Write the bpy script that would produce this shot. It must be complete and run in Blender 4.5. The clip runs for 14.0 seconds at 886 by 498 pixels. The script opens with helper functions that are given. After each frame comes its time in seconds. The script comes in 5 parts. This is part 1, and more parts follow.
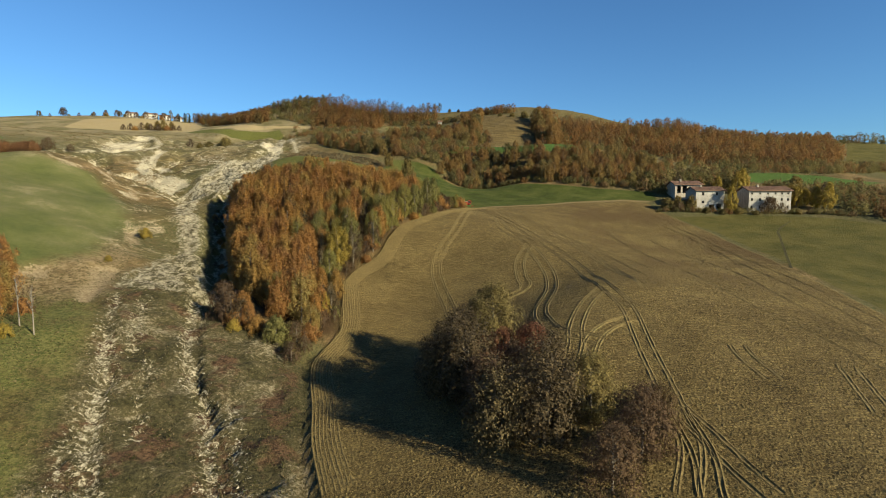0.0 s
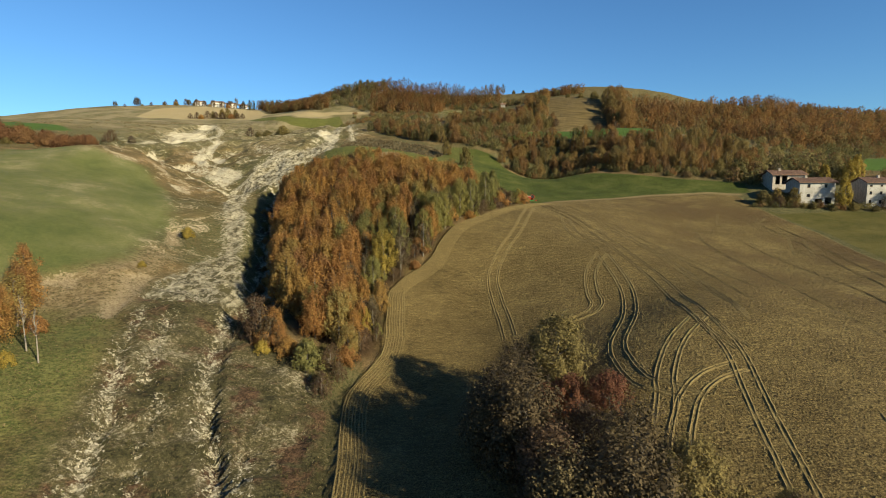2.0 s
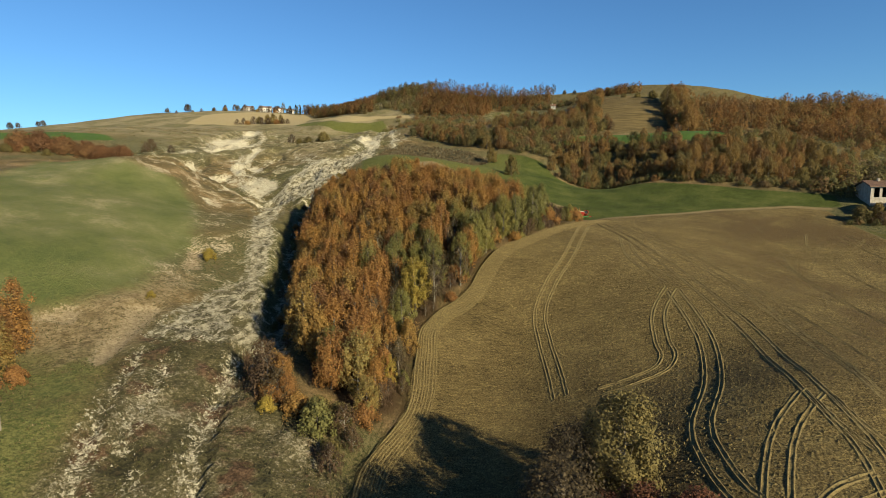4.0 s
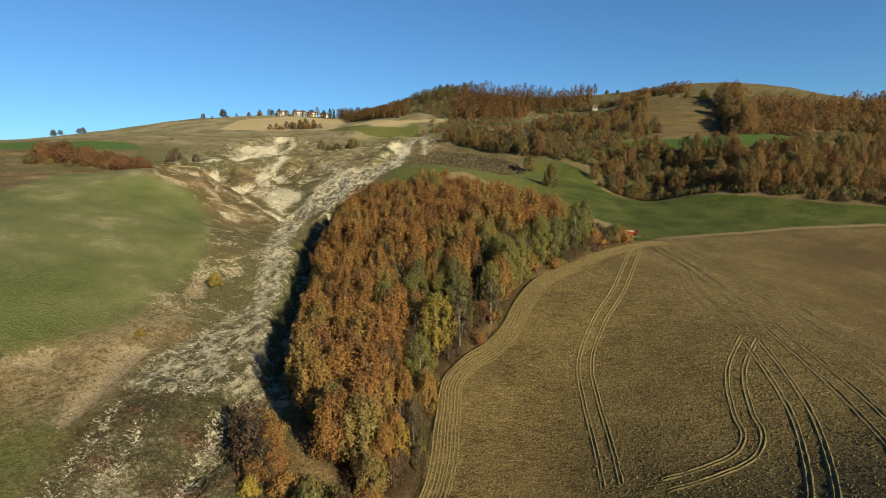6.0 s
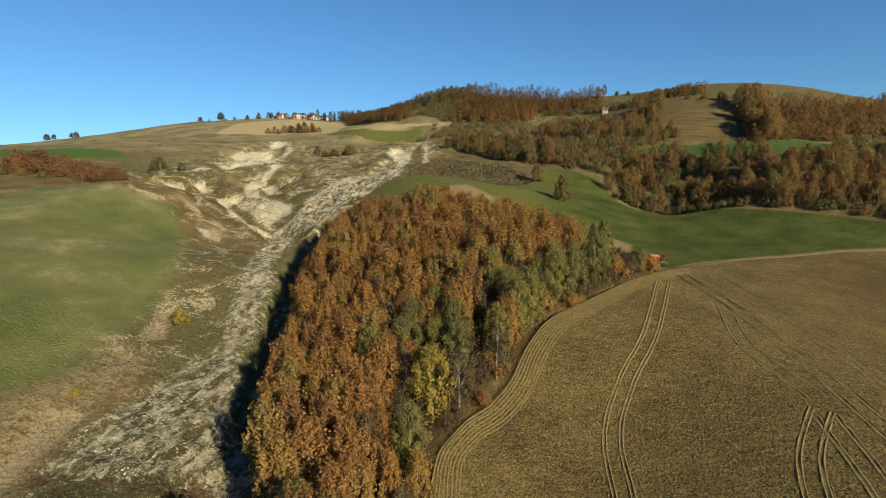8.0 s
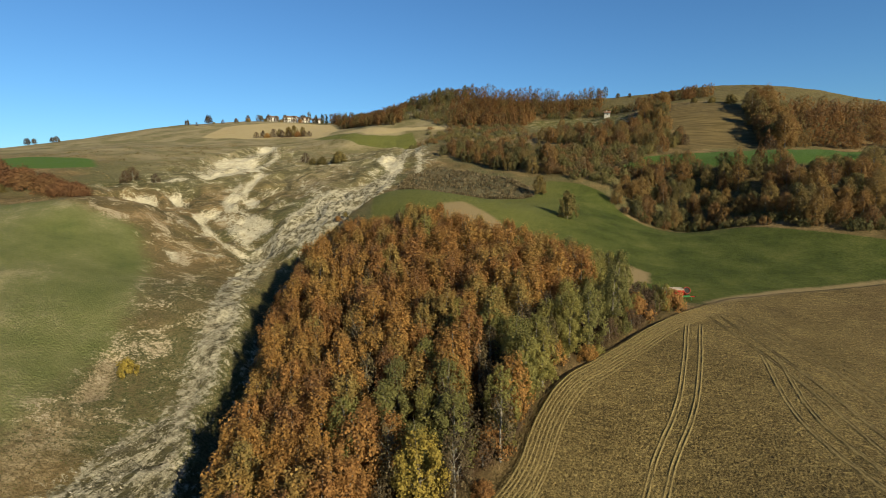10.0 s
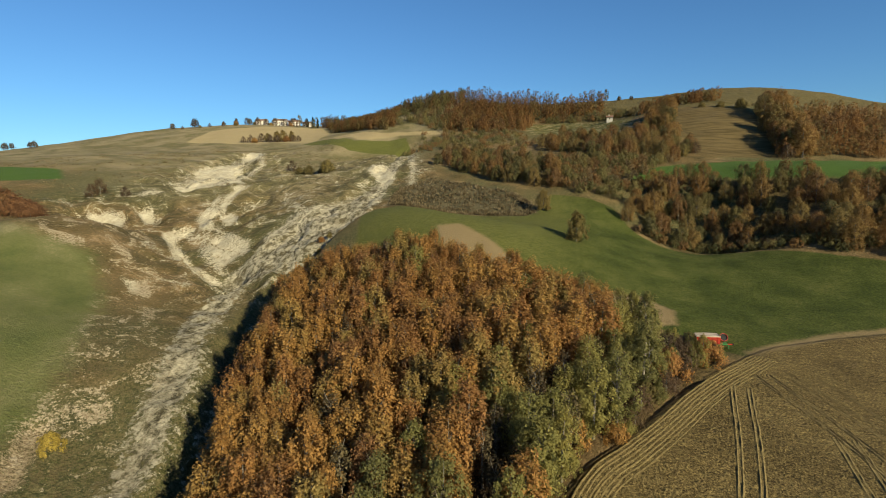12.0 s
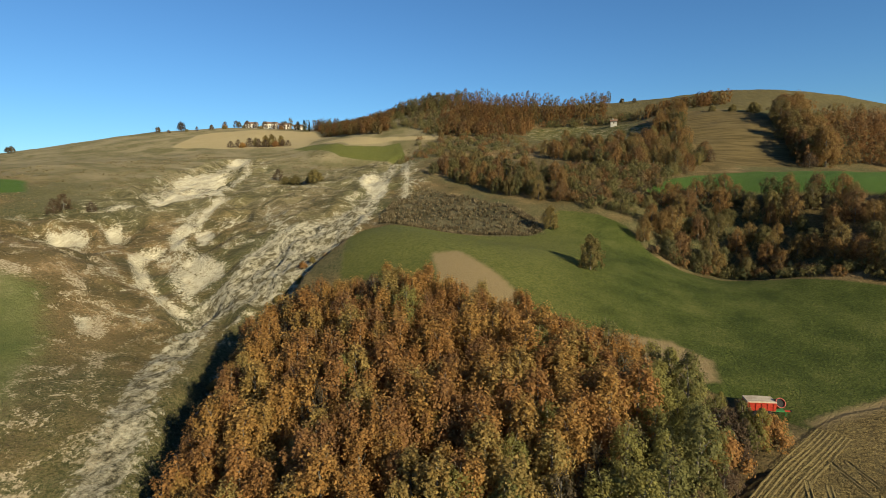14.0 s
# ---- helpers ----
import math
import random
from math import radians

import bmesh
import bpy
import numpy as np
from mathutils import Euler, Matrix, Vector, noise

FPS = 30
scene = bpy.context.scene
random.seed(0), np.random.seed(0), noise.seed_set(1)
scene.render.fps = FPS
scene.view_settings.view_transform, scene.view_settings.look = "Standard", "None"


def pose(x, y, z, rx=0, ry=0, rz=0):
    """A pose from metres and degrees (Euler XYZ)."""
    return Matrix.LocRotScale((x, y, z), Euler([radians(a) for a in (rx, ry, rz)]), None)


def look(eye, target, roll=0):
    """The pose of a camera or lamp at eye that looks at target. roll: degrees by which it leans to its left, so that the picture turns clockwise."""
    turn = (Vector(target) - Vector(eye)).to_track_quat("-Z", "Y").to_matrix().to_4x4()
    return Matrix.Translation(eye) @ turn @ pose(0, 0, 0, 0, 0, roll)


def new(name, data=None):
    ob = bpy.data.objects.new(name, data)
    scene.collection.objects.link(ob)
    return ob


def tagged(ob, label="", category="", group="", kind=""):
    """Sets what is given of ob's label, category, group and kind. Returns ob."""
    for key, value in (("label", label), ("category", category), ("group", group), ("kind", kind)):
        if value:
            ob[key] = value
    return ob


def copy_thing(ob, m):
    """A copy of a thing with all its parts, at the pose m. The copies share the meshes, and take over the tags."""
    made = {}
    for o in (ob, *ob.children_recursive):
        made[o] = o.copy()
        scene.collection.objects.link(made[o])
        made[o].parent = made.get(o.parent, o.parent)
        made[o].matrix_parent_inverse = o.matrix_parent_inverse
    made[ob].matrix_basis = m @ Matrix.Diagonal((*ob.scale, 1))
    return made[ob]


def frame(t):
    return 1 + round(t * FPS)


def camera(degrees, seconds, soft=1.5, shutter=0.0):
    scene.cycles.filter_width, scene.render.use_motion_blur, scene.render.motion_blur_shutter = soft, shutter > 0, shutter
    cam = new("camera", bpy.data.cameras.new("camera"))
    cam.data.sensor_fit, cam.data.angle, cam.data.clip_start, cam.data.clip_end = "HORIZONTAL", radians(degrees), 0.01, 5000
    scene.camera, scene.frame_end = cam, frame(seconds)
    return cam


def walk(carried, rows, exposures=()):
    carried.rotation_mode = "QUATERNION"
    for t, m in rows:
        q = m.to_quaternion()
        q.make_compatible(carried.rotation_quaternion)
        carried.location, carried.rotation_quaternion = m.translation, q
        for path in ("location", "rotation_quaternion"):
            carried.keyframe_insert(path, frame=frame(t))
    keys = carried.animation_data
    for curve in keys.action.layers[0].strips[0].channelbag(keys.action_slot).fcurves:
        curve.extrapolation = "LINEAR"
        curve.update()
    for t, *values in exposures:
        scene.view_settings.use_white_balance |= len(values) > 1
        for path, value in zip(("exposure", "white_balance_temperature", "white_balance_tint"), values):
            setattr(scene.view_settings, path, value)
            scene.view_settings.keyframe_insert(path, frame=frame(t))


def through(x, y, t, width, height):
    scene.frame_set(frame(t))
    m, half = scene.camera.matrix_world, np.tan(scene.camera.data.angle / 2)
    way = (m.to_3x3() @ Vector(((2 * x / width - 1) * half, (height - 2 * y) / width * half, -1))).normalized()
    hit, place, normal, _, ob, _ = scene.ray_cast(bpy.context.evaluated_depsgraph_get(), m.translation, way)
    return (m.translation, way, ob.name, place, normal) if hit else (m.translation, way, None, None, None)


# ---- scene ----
cam = camera(78.4, 14.0, soft=0.55)
METRES, EYE, TILT, LEAN, TURN = 110.0, 40.0, -5.0, 0.0, 0.0
ROWS = [
    (0.0, 0.0, 0.0, 0.0, -0.0, 0.0, -0.0),
    (0.5, 0.0034, 0.0317, 0.0105, 1.36, -0.8, -0.09),
    (1.0, 0.0061, 0.0661, 0.0221, 2.96, -1.66, -0.17),
    (1.5, 0.0082, 0.0983, 0.0329, 4.71, -1.87, -0.28),
    (2.0, 0.0097, 0.1326, 0.0449, 6.66, -1.89, -0.39),
    (2.5, 0.0103, 0.1648, 0.0559, 8.02, -1.9, -0.45),
    (3.0, 0.01, 0.1991, 0.0682, 9.46, -1.92, -0.54),
    (3.5, 0.0092, 0.2313, 0.0792, 10.6, -1.92, -0.59),
    (4.0, 0.0074, 0.2659, 0.0913, 11.71, -1.94, -0.64),
    (6.5, -0.0117, 0.4319, 0.1476, 15.89, -1.94, -0.77),
    (7.0, -0.0183, 0.4666, 0.1595, 15.88, -1.94, -0.73),
    (7.5, -0.0248, 0.4983, 0.1705, 16.06, -1.94, -0.71),
    (8.0, -0.0324, 0.5327, 0.1825, 16.17, -1.93, -0.71),
    (10.5, -0.073, 0.6946, 0.2456, 15.66, -1.94, -0.53),
    (11.0, -0.0819, 0.7285, 0.2586, 15.54, -1.93, -0.51),
    (11.5, -0.0903, 0.7598, 0.2706, 15.44, -1.93, -0.47),
    (12.0, -0.0994, 0.7936, 0.2838, 15.34, -1.93, -0.43),
    (12.5, -0.1081, 0.825, 0.2961, 15.25, -1.94, -0.39),
    (13.0, -0.1173, 0.8592, 0.3093, 15.13, -1.96, -0.35),
    (13.5, -0.1259, 0.8909, 0.3213, 15.05, -1.96, -0.31),
    (14.0, -0.1356, 0.9253, 0.3341, 14.96, -1.95, -0.27),
]
walk(cam, [(t, pose(0, 0, EYE, TILT, LEAN, TURN) @ pose(METRES * x, METRES * y, METRES * z, 90 + pitch, roll, yaw)) for t, x, y, z, yaw, pitch, roll in ROWS],
     exposures=((0.0, 1.08), (3.0, 1.06), (6.5, 0.92), (14.0, 0.88)))

# ---------------------------------------------------------------- light
SUN_ELEVATION, SUN_X, SUN_Y = radians(22), 0.80, -0.60
world = bpy.data.worlds.new("sky")
scene.world = world
world.use_nodes = True
sky = world.node_tree.nodes.new("ShaderNodeTexSky")
sky.sky_type, sky.sun_disc = "NISHITA", False
sky.sun_elevation, sky.sun_rotation = SUN_ELEVATION, math.atan2(SUN_X, SUN_Y)
sky.altitude, sky.air_density, sky.dust_density, sky.ozone_density = 300, 1.0, 0.1, 3.0
tint = world.node_tree.nodes.new("ShaderNodeMix")
tint.data_type, tint.blend_type = "RGBA", "MULTIPLY"
tint.inputs[0].default_value, tint.inputs[7].default_value = 1.0, (0.62, 1.00, 1.28, 1)
world.node_tree.links.new(sky.outputs[0], tint.inputs[6])
world.node_tree.links.new(tint.outputs[2], world.node_tree.nodes["Background"].inputs[0])
world.node_tree.nodes["Background"].inputs[1].default_value = 0.050
sun = new("sun", bpy.data.lights.new("sun", "SUN"))
sun.data.energy, sun.data.angle, sun.data.color = 5.0, radians(0.6), (1.0, 0.87, 0.60)
sun.matrix_world = look((SUN_X * 300, SUN_Y * 300, 300 * math.tan(SUN_ELEVATION)), (0, 0, 0))


# ---------------------------------------------------------------- material helpers
class Nodes:
    """Short names for the nodes of one material."""

    def __init__(self, name, roughness=0.9):
        self.material = bpy.data.materials.new(name)
        self.material.use_nodes = True
        self.tree = self.material.node_tree
        self.shader = self.tree.nodes["Principled BSDF"]
        self.shader.inputs["Roughness"].default_value = roughness
        self.shader.inputs["Specular IOR Level"].default_value = 0.15

    def put(self, socket, value):
        if isinstance(value, bpy.types.NodeSocket):
            self.tree.links.new(value, socket)
        elif isinstance(value, tuple) and socket.type == "RGBA":
            socket.default_value = (*value, 1)
        else:
            socket.default_value = value

    def node(self, kind):
        return self.tree.nodes.new(kind)

    def attribute(self, name):
        n = self.node("ShaderNodeAttribute")
        n.attribute_name = name
        return n.outputs["Fac"]

    def place(self):
        return self.node("ShaderNodeNewGeometry").outputs["Position"]

    def local(self):
        return self.node("ShaderNodeTexCoord").outputs["Object"]

    def island(self):
        return self.node("ShaderNodeNewGeometry").outputs["Random Per Island"]

    def chance(self):
        return self.node("ShaderNodeObjectInfo").outputs["Random"]

    def turned(self, vec, angle, scale):
        n = self.node("ShaderNodeMapping")
        n.inputs["Rotation"].default_value = (0, 0, radians(angle))
        n.inputs["Scale"].default_value = scale
        self.put(n.inputs["Vector"], vec)
        return n.outputs[0]

    def noise(self, vec, scale, detail=4.0, rough=0.6, warp=0.0):
        n = self.node("ShaderNodeTexNoise")
        self.put(n.inputs["Vector"], vec)
        n.inputs["Scale"].default_value, n.inputs["Detail"].default_value = scale, detail
        n.inputs["Roughness"].default_value, n.inputs["Distortion"].default_value = rough, warp
        return n.outputs["Fac"]

    def cells(self, vec, scale):
        n = self.node("ShaderNodeTexVoronoi")
        self.put(n.inputs["Vector"], vec)
        n.inputs["Scale"].default_value = scale
        return n.outputs["Distance"]

    def sum(self, op, a, b=0.0):
        n = self.node("ShaderNodeMath")
        n.operation = op
        self.put(n.inputs[0], a)
        self.put(n.inputs[1], b)
        return n.outputs[0]

    def step(self, v, low, high):
        n = self.node("ShaderNodeMapRange")
        n.interpolation_type = "SMOOTHSTEP"
        self.put(n.inputs["Value"], v)
        n.inputs["From Min"].default_value, n.inputs["From Max"].default_value = low, high
        return n.outputs[0]

    def mix(self, f, a, b):
        n = self.node("ShaderNodeMix")
        n.data_type = "RGBA"
        self.put(n.inputs[0], f)
        self.put(n.inputs[6], a)
        self.put(n.inputs[7], b)
        return n.outputs[2]

    def ramp(self, f, *stops):
        n = self.node("ShaderNodeValToRGB")
        e = n.color_ramp.elements
        while len(e) < len(stops):
            e.new(0.5)
        for k, (at, c) in enumerate(stops):
            e[k].position, e[k].color = at, (*c, 1)
        self.put(n.inputs[0], f)
        return n.outputs[0]

    def bump(self, height, strength, distance):
        n = self.node("ShaderNodeBump")
        n.inputs["Strength"].default_value, n.inputs["Distance"].default_value = strength, distance
        self.put(n.inputs["Height"], height)
        self.put(self.shader.inputs["Normal"], n.outputs[0])

    def done(self, colour):
        self.put(self.shader.inputs["Base Color"], colour)
        return self.material


def leaf_material(name, *stops, through=0.35, dark=0.72, many=False):
    """Dry or green leaves: a hue for each tree, a shade for each leaf, light coming through."""
    n = Nodes(name, 0.75)
    tone = n.sum("ADD", n.sum("MULTIPLY", n.attribute("tone") if many else n.chance(), 0.70), n.sum("MULTIPLY", n.noise(n.local(), 0.45, 3), 0.30))
    base = n.ramp(tone, *stops)
    shade = n.sum("ADD", dark, n.sum("MULTIPLY", n.island(), 2 - 2 * dark))
    mul = n.node("ShaderNodeMix")
    mul.data_type, mul.blend_type = "RGBA", "MULTIPLY"
    mul.inputs[0].default_value = 1.0
    n.put(mul.inputs[6], base)
    n.put(mul.inputs[7], shade)
    colour = mul.outputs[2]
    n.done(colour)
    glow = n.node("ShaderNodeBsdfTranslucent")
    n.put(glow.inputs[0], colour)
    blend = n.node("ShaderNodeMixShader")
    blend.inputs[0].default_value = through
    n.tree.links.new(n.shader.outputs[0], blend.inputs[1])
    n.tree.links.new(glow.outputs[0], blend.inputs[2])
    n.tree.links.new(blend.outputs[0], n.tree.nodes["Material Output"].inputs[0])
    return n.material


def plain(name, colour, colour2, scale, roughness=0.85, bump=0.0, metal=0.0):
    n = Nodes(name, roughness)
    n.shader.inputs["Metallic"].default_value = metal
    f = n.noise(n.local(), scale, 6, 0.7)
    fine = n.noise(n.local(), scale * 9, 4, 0.6)
    if bump:
        n.bump(n.sum("ADD", f, n.sum("MULTIPLY", fine, 0.4)), bump, 0.05)
    return n.done(n.mix(n.step(n.sum("ADD", n.sum("MULTIPLY", f, 0.7), n.sum("MULTIPLY", fine, 0.3)), 0.35, 0.65), colour, colour2))


# ---------------------------------------------------------------- terrain
HILLS = []


def hill(x, y, radius, rise):
    HILLS.append((x, y, radius, rise))


def lay_hills():
    """The landforms: rises and hollows on a slope that climbs to the ridge."""
    hill(324, -207, 62, 4.3)
    hill(-375, -126, 84, 12.2)
    hill(-278, -124, 67, 10.4)
    hill(92, -64, 84, -6.8)
    hill(-504, -47, 102, 20.4)
    hill(-173, -42, 50, 5.4)
    hill(-38, 4, 55, -10.4)
    hill(-316, 45, 55, -4.2)
    hill(-279, 46, 88, 18.7)
    hill(-25, 58, 27, -7.7)
    hill(-150, 63, 38, 6.4)
    hill(273, 68, 132, -10.9)
    hill(113, 82, 37, -5.6)
    hill(-79, 90, 13, -5.9)
    hill(-7, 91, 15, -8.2)
    hill(-38, 113, 22, -10.9)
    hill(-2, 120, 13, -6.9)
    hill(-171, 133, 33, 3.4)
    hill(55, 137, 23, -3.8)
    hill(-67, 140, 18, -8.7)
    hill(83, 172, 33, -4.9)
    hill(-68, 179, 13, -4.3)
    hill(-133, 191, 16, 9.6)
    hill(-99, 195, 24, -9.4)
    hill(10, 214, 37, -6.2)
    hill(-133, 216, 19, -5.1)
    hill(-42, 218, 22, 12.0)
    hill(-507, 229, 214, 35.1)
    hill(-42, 232, 15, -7.4)
    hill(-131, 247, 15, -2.7)
    hill(17, 250, 13, -8.7)
    hill(57, 276, 29, 11.8)
    hill(-92, 283, 45, 3.9)
    hill(-226, 285, 66, 12.1)
    hill(-12, 295, 24, 5.3)
    hill(-158, 306, 34, -4.5)
    hill(62, 307, 29, -7.2)
    hill(-116, 368, 22, -11.9)
    hill(-92, 368, 41, 11.7)
    hill(43, 383, 44, 13.6)
    hill(-157, 400, 17, 1.9)
    hill(-128, 487, 52, 31.1)
    hill(-169, 489, 40, -14.0)
    hill(84, 501, 64, 24.0)
    hill(-369, 506, 89, 26.5)
    hill(107, 508, 194, 31.9)
    hill(-226, 541, 93, 23.5)
    hill(-30, 550, 52, 19.3)
    hill(323, 612, 59, -15.6)
    hill(-616, 627, 57, -7.1)
    hill(158, 386, 26, 6.5)
    hill(7.3, 179.6, 3.4, -1.1)
    hill(345, 480, 45, 9.0)
    hill(318, 400, 62, 8.5)
    hill(-62, 217, 11, 2.2)
    hill(19.5, 108, 9, -3.0)
    hill(29, 93, 6, 1.2)
    hill(18, 77, 7, 1.2)


lay_hills()


def value_noise(x, y, seed):
    """Smooth noise from -1 to 1 on unit cells."""
    xi, yi = np.floor(x), np.floor(y)
    fx, fy = x - xi, y - yi
    fx, fy = fx * fx * (3 - 2 * fx), fy * fy * (3 - 2 * fy)

    def corner(a, b):
        v = np.sin(a * 127.1 + b * 311.7 + seed * 74.7) * 43758.5453
        return (v - np.floor(v)) * 2 - 1

    low = corner(xi, yi) * (1 - fx) + corner(xi + 1, yi) * fx
    high = corner(xi, yi + 1) * (1 - fx) + corner(xi + 1, yi + 1) * fx
    return low * (1 - fy) + high * fy


def layered(x, y, size, octaves, seed):
    total, gain = 0, 1.0
    for k in range(octaves):
        total = total + gain * value_noise(x / size, y / size, seed + k)
        size, gain = size / 2.1, gain * 0.52
    return total


def inside(x, y, corners):
    """Metres inside a closed outline (outside: minus)."""
    best, odd = np.full(np.shape(x), 1e9), np.zeros(np.shape(x), bool)
    for (ax, ay), (bx, by) in zip(corners, corners[1:] + corners[:1]):
        dx, dy = bx - ax, by - ay
        f = np.clip(((x - ax) * dx + (y - ay) * dy) / (dx * dx + dy * dy + 1e-9), 0, 1)
        best = np.minimum(best, (x - ax - f * dx) ** 2 + (y - ay - f * dy) ** 2)
        cross = ((ay > y) != (by > y)) & (x < (bx - ax) * (y - ay) / (by - ay + 1e-12) + ax)
        odd ^= cross
    return np.where(odd, 1, -1) * np.sqrt(best)


def along(x, y, line, width):
    """Metres inside a strip round a line."""
    best = np.full(np.shape(x), 1e9)
    for (ax, ay), (bx, by) in zip(line, line[1:]):
        dx, dy = bx - ax, by - ay
        f = np.clip(((x - ax) * dx + (y - ay) * dy) / (dx * dx + dy * dy + 1e-9), 0, 1)
        best = np.minimum(best, (x - ax - f * dx) ** 2 + (y - ay - f * dy) ** 2)
    return width - np.sqrt(best)


def ease(v, low, high):
    f = np.clip((v - low) / (high - low), 0, 1)
    return f * f * (3 - 2 * f)


# the plan of the land: outlines in metres
PLOUGHED_EDGE = [(-8, 38), (-12.5, 51.5), (-15.7, 60.8), (-18, 71), (-22, 88), (-19.9, 102), (-21.5, 113), (-22.6, 120.5), (-20.4, 125.6), (-17.6, 128.6), (-15.5, 132.5), (-14.2, 138), (-12.5, 142.5), (-10.5, 145.8), (-7.2, 149.2), (-3.4, 154.2), (0.6, 160.6), (4.3, 166), (8, 171), (11.5, 176)]
PLOUGHED = PLOUGHED_EDGE + [(16, 180), (26, 186), (46, 194.5), (66, 198), (73, 196), (74, 184), (79, 160), (79, 132), (74.5, 105), (72, 87), (70, 60), (68, 30), (60, -60), (-4, -60)]
MEADOW = [(11, 175.5), (5, 181), (-10, 183), (-30, 190), (-61, 199), (-67, 215), (-70.4, 235), (-54, 237), (-28, 242), (-25, 249), (-23.7, 262), (-12, 261), (-4.8, 257), (0, 246), (7, 241), (18.6, 238), (40, 224), (60, 214), (80, 209), (78, 199), (66, 198), (46, 194.5), (26, 186), (16, 180)]
BARE_1 = [(-44, 204), (-39, 206.5), (-30.7, 201), (-25.5, 196), (-28, 190), (-40, 195)]
BARE_2 = [(-20, 190), (-14.8, 192), (-7.8, 194.5), (-1.7, 195.5), (3.2, 191.5), (3, 185), (-3, 181), (-15, 184)]
OLIVE_FIELD = [(74, 184), (77, 178.5), (97, 180), (113, 175), (123, 170), (135, 157), (150, 120), (150, 40), (140, -40), (64, -40), (70, 30), (72, 60), (74, 87), (76.5, 105), (81, 132), (81, 160)]
LEFT_HILL = [(-149, 150), (-160, 168), (-168, 184), (-150, 183), (-130, 183), (-119, 186), (-105, 175), (-90, 155), (-83, 143), (-78.5, 128), (-74, 114), (-78, 104), (-84, 96), (-110, 90), (-150, 110), (-200, 130), (-190, 150)]
LEFT_STRIP = [(-300, 232), (-238, 246), (-209, 255), (-193, 242), (-207, 227), (-280, 200)]
STRAW_1 = [(-282, 409), (-298, 458), (-257, 491), (-225, 502), (-197, 460), (-184, 412), (-222, 418)]
STRAW_2 = [(-178, 417), (-164, 418), (-139, 410), (-96, 406), (-94, 398), (-122, 403), (-147, 396)]
YOUNG_CROP = [(-192, 404), (-177, 412), (-149, 394), (-118, 399), (-107, 378), (-127, 380), (-146, 380)]
UPPER_PLOUGHED = [(20, 395), (57, 381), (59, 359), (56, 321), (29, 317), (24, 350)]
KNOLL = [(-40, 460), (0, 420), (20, 398), (60, 384), (75, 400), (120, 420), (200, 450), (260, 560), (100, 640), (-60, 600)]
UPPER_MEADOW = [(-3, 274), (8, 286), (20, 296), (50, 310), (80, 316), (110, 322), (92, 285), (60, 256), (30, 270), (18, 279)]
EAST_MEADOW = [(110, 236), (125, 246), (160, 250), (190, 235), (170, 222), (130, 226)]
EAST_SLOPE = [(212, 288), (246, 335), (300, 408), (420, 450), (430, 300), (300, 250), (218, 262)]
HUT_FIELD = [(-52, 440), (-20, 445), (0, 420), (14, 375), (13, 359), (4, 354), (-26, 372), (-47, 404)]
REEDS = [(-68, 238), (-75, 266), (-67, 281), (-38, 266), (-29, 255), (-26, 244), (-54, 239)]
WOOD = [(-24, 96), (-35, 104), (-45, 118), (-54.2, 140), (-63.4, 163), (-70, 184), (-67, 192), (-58, 191), (-50, 191), (-44, 189), (-37, 191), (-30, 187), (-21, 183), (-13, 181), (-6, 178), (2, 176.5), (5.5, 172), (0.4, 163.6), (-4.2, 156), (-8.2, 150.6), (-11.6, 147), (-13.8, 143), (-15.4, 138), (-16.8, 133), (-20.6, 128), (-22.6, 121), (-22.2, 112), (-20.5, 102)]
SLIPPED = [(-175, 212), (-172, 250), (-192, 300), (-210, 366), (-185, 372), (-150, 330), (-118, 345), (-98, 345), (-82, 322), (-68, 285), (-70, 236), (-72, 214), (-82, 190), (-92, 186), (-112, 192), (-132, 198), (-150, 206)]
GREEN_BANK = [(-80, 88), (-62, 96), (-53, 84), (-48, 70), (-40, 52), (-36, 36), (-70, 30), (-84, 60)]
FARM_PATH = [(-30, 300), (-21, 294), (-11, 283), (0, 276)]
DRY_BANK = [(-86, 95), (-79, 103), (-75, 113), (-78, 126), (-72, 130), (-68, 118), (-64, 108), (-60, 98), (-63, 88), (-74, 86)]
DEBRIS = [(-64, 104), (-56, 88), (-50, 75), (-43, 55), (-38, 40), (-10, 40), (-13.5, 51), (-17, 64.7), (-20, 78), (-25, 88), (-34, 96), (-46, 113), (-55, 116)]
FLOW_LINES = (
    ([(-112, 378), (-103, 356), (-96, 335), (-94, 318), (-90, 300)], 1.6),
    ([(-84, 280), (-81, 264), (-80, 248), (-84, 230), (-88, 212), (-91, 200)], 1.0),
    ([(-91, 199), (-84, 180), (-76, 160), (-70, 150), (-65, 138), (-61, 130)], 1.5),
)
FAN = [(-64.9, 138), (-66.5, 132), (-65.5, 125), (-65, 118.5), (-63, 109.5), (-62, 103), (-59.5, 103), (-53.7, 106), (-51, 113), (-48.5, 115), (-51, 118), (-54, 121), (-57.5, 128.5), (-60.7, 134)]
